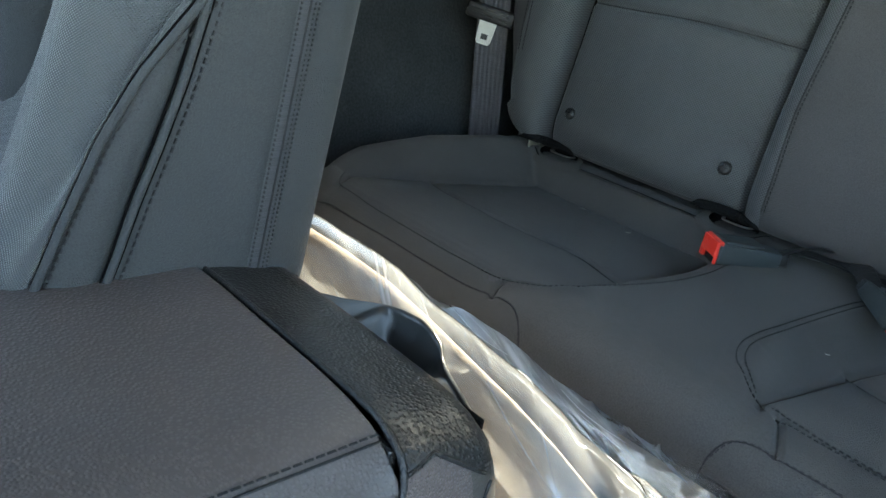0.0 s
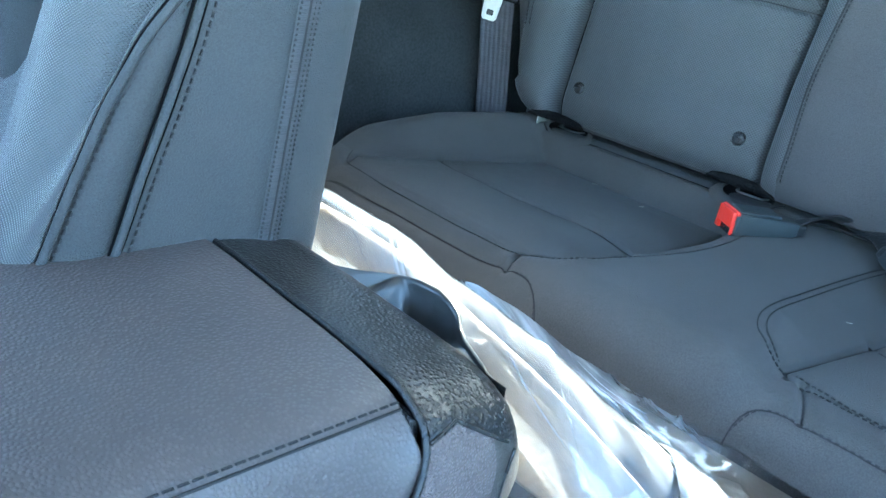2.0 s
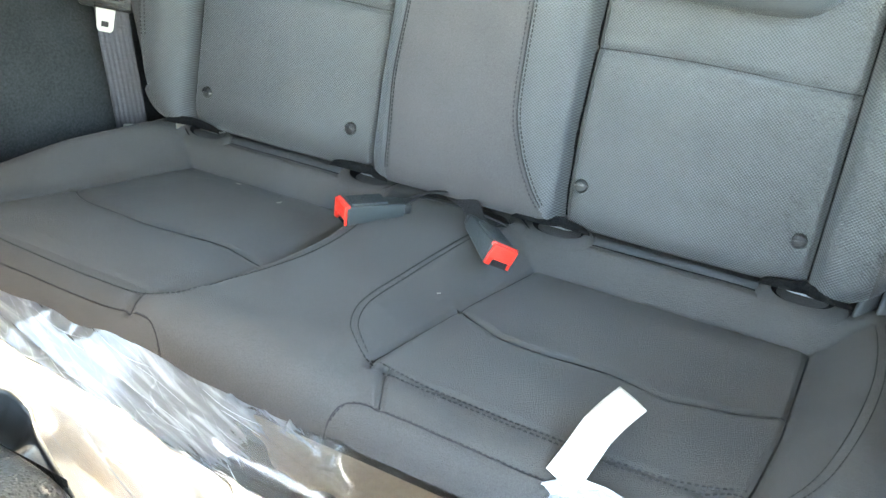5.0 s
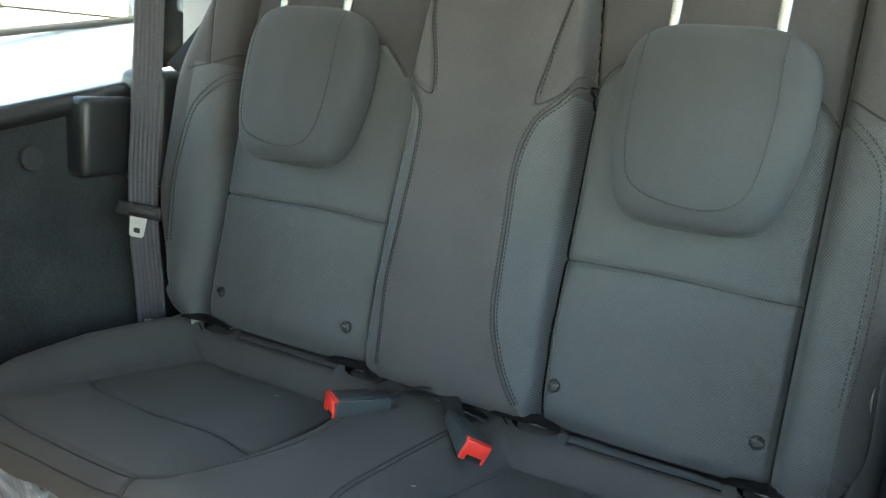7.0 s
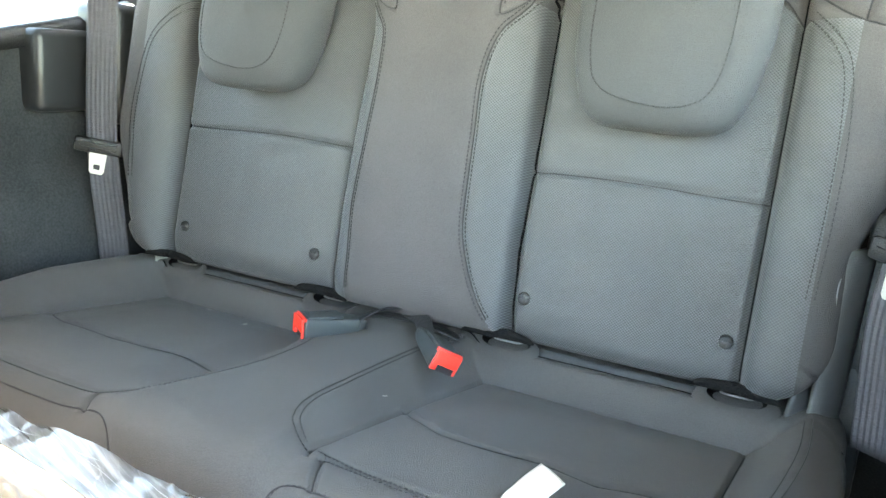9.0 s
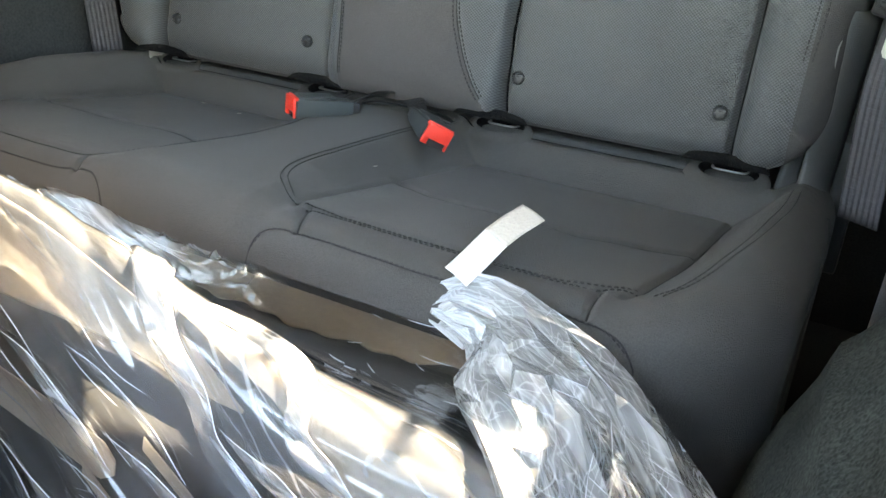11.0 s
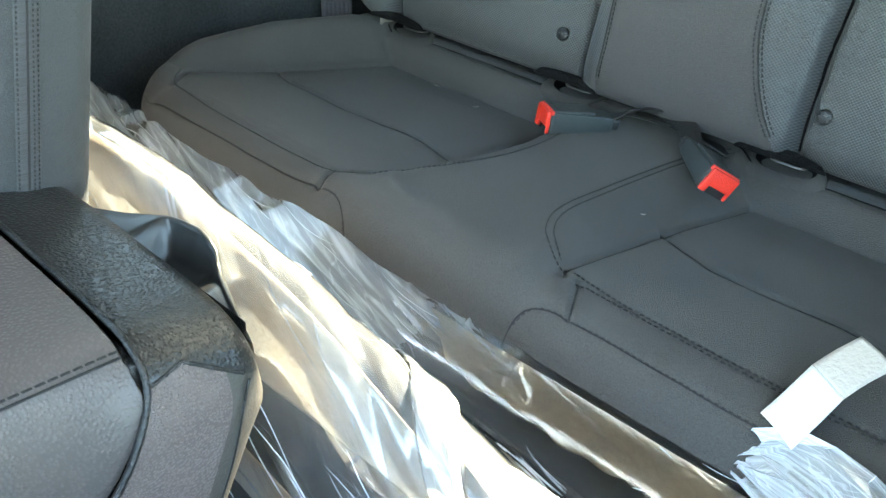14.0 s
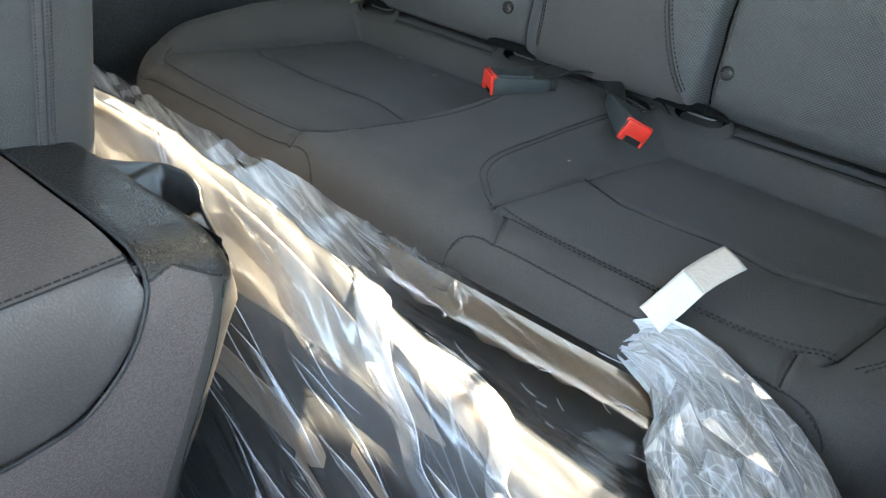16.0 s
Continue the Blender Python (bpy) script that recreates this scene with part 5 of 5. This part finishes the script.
low_line = [(0.275, -0.43, 0.366), (0.324, -0.455, 0.362), (0.347, -0.53, 0.386), (0.39, -0.575, 0.385), (0.421, -0.605, 0.374), (0.444, -0.63, 0.362), (0.464, -0.65, 0.352), (0.482, -0.665, 0.331), (0.492, -0.67, 0.07)]
way_out = np.array([0.45, -0.25, 0.86])
way_out = way_out / np.linalg.norm(way_out)


def crushed_sheet(n1, n2, seed, sink, high, parent):
    """A crushed sheet of film: flat facets that meet in sharp folds, with white bars for crease marks and glints."""
    r = np.random.RandomState(seed)
    A, B = np.meshgrid(np.linspace(0, 1, n1), np.linspace(0, 1, n2), indexing="ij")
    inside = ((A > 0) & (A < 1) & (B > 0) & (B < 1)).astype(float)
    A, B = A + inside * r.uniform(-0.46, 0.46, A.shape) / n1, B + inside * r.uniform(-0.46, 0.46, A.shape) / n2
    t, l = smooth_line(top_line, 400), smooth_line(low_line, 400)
    k = np.linspace(0, 1, 400)
    C = np.stack([np.interp(A, k, t[:, c]) * (1 - B) + np.interp(A, k, l[:, c]) * B for c in range(3)], -1)
    U, V = A * 0.45, B * 0.22
    amp = np.sin(np.pi * np.clip(B * 0.90 + 0.06, 0, 1)) ** 0.7
    lift = np.sin(np.pi * B) * 0.012 * sstep(A / 0.5) - sink + crumple(U, V, seed + 5, 26, 6) * 0.018 * amp + r.uniform(-1, 1, A.shape) * high * (0.25 + 0.75 * amp)
    C = C + lift[..., None] * way_out
    faces = []
    for i in range(n1 - 1):
        for j in range(n2 - 1):
            a, b, c, d = i * n2 + j, i * n2 + j + 1, (i + 1) * n2 + j + 1, (i + 1) * n2 + j
            faces += [(a, b, c), (a, c, d)] if r.rand() < 0.5 else [(a, b, d), (b, c, d)]
    flat = C.reshape(-1, 3)
    end = part("film_end", mesh_of("film_end", flat, faces, smooth=False, uv=np.stack([U, V], -1).reshape(-1, 2)), CRUMPLE, parent, "loose crumpled end of the film")
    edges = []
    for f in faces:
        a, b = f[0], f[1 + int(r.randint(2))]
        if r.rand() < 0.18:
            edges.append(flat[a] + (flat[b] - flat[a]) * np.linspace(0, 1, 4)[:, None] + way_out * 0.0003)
    tagged(part("fold_line", bars(edges, 0.00034), FOLD_GLINT, end, "white fold and glint lines in the film"), kind="stuff")


crushed_sheet(27, 12, 71, 0.0, 0.0050, bundle)
crushed_sheet(16, 8, 83, 0.008, 0.0070, bundle)
wide = np.array([0.87, -0.47, -0.10])
wide = wide / np.linalg.norm(wide)


def tape(line, name, mat, label, n=16):
    P = np.array([[p + wide * w * 0.0152 + np.array([0, 0, 0.0010 * (1 - w * w)]) for w in np.linspace(-1, 1, 9)] for p in smooth_line(line, n)])
    ob = part(name, grid(P, name=name), mat, bundle, label)
    ob.modifiers.new("thick", "SOLIDIFY").thickness = 0.0006


# white and beige paint the tab's sunlit lower part and shaded tip
tape([(0.2835, -0.4140, 0.3945), (0.2880, -0.394, 0.4030), (0.2930, -0.368, 0.4140)], "tape_tab", TAPE, "white paper tape tab sticking up from the film")
tape([(0.2930, -0.368, 0.4140), (0.2995, -0.352, 0.4215), (0.3085, -0.3330, 0.4290)], "tape_tip", BEIGE, "beige tip of the tape tab, toned as in shade")


# ---- the car's shell: floor, sides, windows, roof ----
def struct(name, bm, mat, label, category="", parent=None):
    ob = part(name, bm, mat, None)
    return tagged(ob, label, category or name.split("_")[0], "", "structure")


struct("floor", box_bm((-0.80, -2.2, 0.02), (0.80, 0.9, 0.06)), CARPET, "dark charcoal carpet on the car's floor", "floor")


def panel(rows, name, mat, label, thick=0.02, flip=False, category="trim"):
    me = grid(np.array(rows, float), name=name, flip=flip)
    me.materials.append(mat)
    ob = new(name, me)
    ob.modifiers.new("thick", "SOLIDIFY").thickness = thick
    ob.modifiers["thick"].offset = 0
    return tagged(ob, label, category, "", "structure")


def side_x(y, z, s):
    """Inner face of the side trim: bulges in over the wheel arch."""
    arch = 0.055 * np.exp(-(((y - 0.02) / 0.22) ** 2)) * sstep((0.56 - z) / 0.08)
    return s * (0.645 - arch + 0.02 * (z - 0.4))


for s, nm in ((-1, "wall_passenger_side"), (1, "wall_driver_side")):
    rows = []
    for z in np.linspace(0.05, 1.0, 60):
        rows.append([(side_x(y, min(z, 0.72 + 0.18 * (y + 0.217)), s), y, min(z, 0.715 + 0.18 * (y + 0.217))) for y in np.linspace(-0.66, 0.5, 60)])
    panel(rows, nm, CARPET, "charcoal carpeted side trim under the window", flip=(s > 0))
    # sill strip under the glass
    rows = [[(s * (0.640 + dx), y, 0.716 + dz + 0.18 * (y + 0.217)) for y in np.linspace(-0.66, 0.5, 30)] for dx, dz in ((-0.012, -0.02), (-0.013, 0.0), (0.0, 0.008), (0.03, 0.008))]
    panel(rows, "trim_sill", TRIM, "black plastic strip along the window sill", 0.004, flip=(s > 0))

# bolster boxes of trim behind each belt
for s in (-1, 1):
    bm = box_bm((min(s * 0.56, s * 0.66), -0.01, 0.60), (max(s * 0.56, s * 0.66), 0.16, 0.785), 0.018, 3)
    struct("trim_belt_box", bm, SCOOP, "smooth black plastic trim behind the belt", "trim")
    bm = box_bm((min(s * 0.60, s * 0.66), -0.115, 0.62), (max(s * 0.60, s * 0.66), -0.012, 0.742), 0.012, 3)
    struct("trim_pocket", bm, SCOOP, "smooth black plastic side trim block", "trim")
    rows = [[(s * (0.585 + 0.10 * k), 0.06 + 0.10 * k + 0.42 * f + 0.03 * k, 0.78 + f * 0.40) for k in (0, 0.5, 1)] for f in np.linspace(0, 1, 12)]
    panel(rows, "pillar_rear", TRIM, "dark grey rear roof pillar", 0.06, category="pillar")
knob = thing("trim_plug", (-0.61, -0.175, 0.655), "round black plug in the carpeted side trim", "trim plug")
k2 = part("plug_face", disc(0.019, 0.004), PADDED, knob)
k2.parent = None
k2.matrix_world = Matrix.Translation((-0.628, -0.180, 0.652)) @ Euler((0, radians(90), 0)).to_matrix().to_4x4()
k2.parent = knob
k2.matrix_parent_inverse = knob.matrix_world.inverted()

# roof and openings: rear glass behind the bench, side windows, open driver's door; the unseen roof's ends are set to
# shape the light
struct("ceiling", box_bm((-0.62, -1.80, 1.13), (0.62, 0.098, 1.17), 0.01), LINER, "light grey cloth headliner out of view, ends set for the light", "ceiling")
struct("wall_rear", box_bm((-0.66, 0.44, 0.06), (0.66, 0.48, 0.86)), CARPET, "carpeted bulkhead behind the bench", "wall")
struct("trim_parcel_shelf", box_bm((-0.62, 0.20, 0.85), (0.62, 0.46, 0.87), 0.004), CARPET, "charcoal parcel shelf behind the bench", "trim")
for s in (-1, 1):
    struct("trim_roof_rail", box_bm((min(s * 0.60, s * 0.68), -1.80, 1.08), (max(s * 0.60, s * 0.68), 0.50, 1.15), 0.02), LINER, "grey roof rail trim", "trim")
struct("wall_firewall", box_bm((-0.80, -2.24, 0.02), (0.80, -2.20, 0.75)), TRIM, "black dashboard wall ahead of the seats", "wall")
struct("trim_dashboard", box_bm((-0.70, -2.2, 0.50), (0.70, -1.85, 0.80), 0.06, 4), TRIM, "soft black dashboard", "trim")
door = struct("door_passenger", box_bm((-0.76, -1.75, 0.10), (-0.66, -0.66, 0.72), 0.03, 3), VINYL, "closed passenger door with dark trim", "door")
for nm, a, b, c, d in (("window_passenger", (-0.70, -1.7, 0.72), (-0.70, -0.62, 0.70), (-0.62, -0.62, 1.10), (-0.62, -1.35, 1.10)), ("window_quarter", (-0.70, -0.58, 0.66), (-0.70, 0.20, 0.80), (-0.64, 0.30, 1.09), (-0.62, -0.58, 1.10)), ("window_quarter_driver", (0.70, 0.20, 0.80), (0.70, -0.58, 0.66), (0.62, -0.58, 1.10), (0.64, 0.30, 1.09)), ("window_rear", (-0.47, 0.099, 1.15), (0.405, 0.099, 1.15), (0.405, 0.80, 0.88), (-0.45, 0.80, 0.88))):
    ob = part(nm, mesh_of(nm, [a, b, c, d], [(0, 1, 2, 3)], False), {"window_rear": BRONZE, "window_passenger": DIMMED, "window_quarter": QUARTER}.get(nm, GLASS), None)
    ob.modifiers.new("thick", "SOLIDIFY").thickness = 0.004
    ob.visible_shadow = False
    tagged(ob, "car window glass", "window", "", "structure")
# unseen pillars, sized to bound the sun at both sides
for s in (-1, 1):
    struct("pillar_quarter", box_bm((-0.68 if s < 0 else 0.410, 0.14 if s < 0 else 0.062, 0.80), (-0.468 if s < 0 else 0.68, 0.70, 1.15), 0.012, 3), LINER, "grey rear quarter pillar out of view, sized to stop the sun", "pillar")
# pillar between door and rear quarter, passenger side
struct("pillar_middle", box_bm((-0.72, -0.68, 0.10), (-0.655, -0.60, 1.12), 0.015), TRIM, "dark grey pillar behind the passenger door", "pillar")
# driver side: carpeted sill bulge beside the front seat, and the trim that stands beside the bench
edge = smooth_line([(0.515, 0.06), (0.509, 0.16), (0.508, 0.24), (0.510, 0.29), (0.527, 0.349), (0.545, 0.391), (0.553, 0.420), (0.566, 0.436), (0.60, 0.50), (0.632, 0.60), (0.645, 0.70)], 50)
rows = [[(x + dx * (0.3 + 0.7 * (z < 0.45)) + 0.003 * math.sin(9 * y + 20 * z), y, z if y > -0.71 else min(z, 0.48)) for x, z in edge] for y, dx in ((-0.385, 0.14), (-0.388, 0.06), (-0.393, 0.018), (-0.402, 0.0), (-0.45, -0.002), (-0.52, 0.0), (-0.60, 0.004), (-0.70, 0.01), (-0.715, 0.012), (-0.85, 0.03), (-1.0, 0.05), (-1.3, 0.08))]
panel(rows, "trim_sill_bulge", SILLCARPET, "charcoal carpeted bulge of the driver-side sill", 0.006, flip=True)
for s in (1, -1):
    rows = [[(s * (0.470 + 0.028 * k + 0.010 * g), -0.020 + 0.05 * k * k - 0.012 * (1 - g), 0.30 + 0.285 * g) for k in np.linspace(0, 1, 8)] for g in np.linspace(0, 1, 16)]
    panel(rows, "trim_seat_side", UPRIGHT, "grey plastic trim upright beside the bench", 0.006, flip=s < 0)
    rows = [[(s * (0.447 + 0.025 * k + 0.012 * g * (1 - k)), -0.028 + 0.02 * k, 0.345 + 0.095 * g) for k in np.linspace(0, 1, 5)] for g in np.linspace(0, 1, 8)]
    panel(rows, "trim_seat_wedge", UPRIGHT, "grey plastic wedge beside the bench", 0.005, flip=s < 0)
    bm = box_bm((min(s * 0.50, s * 0.53), 0.03, 0.30), (max(s * 0.50, s * 0.53), 0.06, 0.62), 0.004)
    struct("trim_seat_post", bm, GLOSSY, "black post of the seat frame", "trim")
# added wall out of view: keeps low light from the front off the film
struct("wall_driver_place", box_bm((0.10, -1.36, 0.10), (0.64, -1.26, 0.62), 0.04, 3), CLOTH, "unseen plain dark cloth wall blocking light from the front", "wall")
struct("trim_door_sill", box_bm((0.66, -1.75, 0.05), (0.76, -0.66, 0.30), 0.02, 3), TRIM, "black sill of the open driver's door", "trim")
struct("pillar_driver", box_bm((0.64, -0.72, 0.10), (0.70, -0.60, 1.12), 0.015), TRIM, "dark grey pillar behind the driver's door", "pillar")


# ---- seat belts ----
def webbing(line, normal, width=0.046):
    line = smooth_line(line, 60)
    nrm = np.array(normal, float)
    P = []
    for i, p in enumerate(line):
        d = line[min(i + 1, 59)] - line[max(i - 1, 0)]
        s = np.cross(d, nrm)
        s /= np.linalg.norm(s) + 1e-9
        P.append([p + s * width / 2 * k + nrm * 0.0007 * math.cos(k * 22) for k in np.linspace(-1, 1, 49)])
    return grid(np.array(P), name="webbing")


def belt(s, label):
    b = thing("seat_belt", (s * 0.545, -0.045, 0.39), label, "seat belt", "rear seat belts")
    nrm = np.array((-s * 0.55, -0.83, 0.0))
    x0 = 0.553 if s < 0 else 0.530
    sh = 0.0 if s < 0 else -0.020
    low = [(-0.535, -0.044, 0.385), (-0.540, -0.046, 0.45), (-0.548, -0.048, 0.53)] if s < 0 else [(0.537, -0.034, 0.385), (0.533, -0.039, 0.45), (0.530, -0.046, 0.53)]
    w = part("webbing", webbing(low + [(s * (x0 + 0.008), -0.040, 0.62), (s * (x0 + 0.02), -0.02, 0.80), (s * (x0 + 0.03), 0.0, 1.09)], nrm), WEB, b, "dark grey ribbed webbing")
    w.modifiers.new("thick", "SOLIDIFY").thickness = 0.0014
    m = Matrix.Translation((s * (0.553 + sh), -0.052, 0.573 if s < 0 else 0.592)) @ look((0, 0, 0), tuple(-nrm)).to_3x3().to_4x4() @ pose(0, 0, 0, 0, 0, -8)
    bm = box_bm((-0.036, -0.012, -0.004), (0.036, 0.011, 0.0065), 0.0045, 3)
    bm.transform(m)
    part("tongue_cover", bm, GLOSSY, b, "black plastic tongue cover")
    bm = box_bm((-0.027, -0.003, 0.0055), (0.027, 0.003, 0.009), 0.0015)
    bm.transform(m)
    part("tongue_slot", bm, TRIM, b)
    bm = bmesh.new()
    outline = [(-0.013, -0.008), (0.013, -0.008), (0.011, -0.040), (0.008, -0.044), (-0.008, -0.044), (-0.011, -0.040)]
    lo = [bm.verts.new((x, y, 0.0)) for x, y in outline]
    hi = [bm.verts.new((x, y, 0.0022)) for x, y in outline]
    bm.faces.new(lo[::-1])
    bm.faces.new(hi)
    for i in range(6):
        bm.faces.new((lo[i], lo[(i + 1) % 6], hi[(i + 1) % 6], hi[i]))
    bm.transform(m)
    tg = part("tongue", bm, DULLSTEEL, b, "bright steel tongue")
    bm = box_bm((-0.005, -0.037, 0.0015), (0.005, -0.029, 0.0026), 0.001)
    bm.transform(m)
    part("tongue_hole", bm, GLOSSY, tg)
    if s < 0:
        bm = box_bm((-0.013, -0.006, -0.004), (0.013, 0.006, 0.004), 0.002)
        bm.transform(Matrix.Translation((s * 0.533, -0.046, 0.392)))
        part("belt_anchor", bm, DULLSTEEL, b, "pale steel floor anchor")
    return b


belt(-1, "dark grey seat belt hanging beside the rear seat, tongue down")
belt(1, "dark grey seat belt hanging beside the rear seat, tongue down")


# ---- outside ----
struct("ground", box_bm((-60, -60, -0.36), (60, 60, -0.35)), PAVING, "sunlit pale concrete ground", "ground")
def parked_car(x, y, label, top=0.862):
    """A tall parked car, its creased white side towards the window, with glass that shows daylight behind it."""
    car = thing("parked_car", (x, y, -0.35), label, "car", "parked cars")

    def waist(q):
        return top + 0.165 * min(0.9, max(-0.9, q - y + 1.3))

    side = []
    for q in np.linspace(y - 2.2, y + 2.2, 90):
        ends = 0.30 * (abs(q - y) / 2.2) ** 6
        row = [(x - 0.12, -0.12), (x - 0.03, -0.05), (x - 0.02, 0.25), (x + 0.00, 0.50), (x + 0.010, waist(q) - 0.24), (x + 0.018, waist(q) - 0.105), (x - 0.004, waist(q) - 0.080), (x - 0.022, waist(q) - 0.03), (x - 0.07, waist(q))]
        side.append([(a - ends, q, b_) for a, b_ in smooth_line(row, 50)])
    part("body", grid(np.array(side), name="body", flip=True), PAINT, car)
    bm = box_bm((x - 1.72, y - 2.15, -0.10), (x - 0.12, y + 2.15, top - 0.22), 0.08, 2)
    part("body", bm, PAINT, car)
    part("sill_strip", tube([(x - 0.065, q, waist(q) + 0.004) for q in np.linspace(y - 1.9, y + 2.0, 30)], 0.012, 8), RUBBER, car, "black rubber strip under the window glass")
    part("roof", box_bm((x - 1.45, y - 0.9, top + 0.52), (x - 0.25, y + 1.8, top + 0.58), 0.03, 3), PAINT, car)
    for q in (-1.0, 0.15, 1.75):
        bm = box_bm((x - 0.16, y + q - 0.04, top - 0.05), (x - 0.10, y + q + 0.05, top + 0.55), 0.01)
        for v in bm.verts:
            v.co.x -= 0.20 * (v.co.z > top + 0.2)
        part("pillar", bm, PAINT, car)
    bm = box_bm((x - 1.3, y - 0.2, 0.3), (x - 0.7, y + 0.0, top + 0.22), 0.06, 3)
    part("seat_back", bm, TAN, car, "tan seat seen through the glass")
    for dy in (-1.35, 1.35):
        wh = part("wheel", disc(0.33, 0.2, sides=32), RUBBER, car)
        wh.parent = None
        wh.matrix_world = Matrix.Translation((x - 0.16, y + dy, -0.02)) @ Euler((0, radians(90), 0)).to_matrix().to_4x4()
        wh.parent = car
        wh.matrix_parent_inverse = car.matrix_world.inverted()
        rim = part("rim", disc(0.22, 0.03, sides=24), CHROME, wh)
        rim.parent = None
        rim.matrix_world = Matrix.Translation((x + 0.03, y + dy, -0.02)) @ Euler((0, radians(90), 0)).to_matrix().to_4x4()
        rim.parent = wh
        rim.matrix_parent_inverse = wh.matrix_world.inverted()
    return car


bpy.context.view_layer.update()
parked_car(-1.88, 2.2, "white parked car standing close beside the window")
parked_car(-7.0, 4.2, "white parked car further off across the lot")
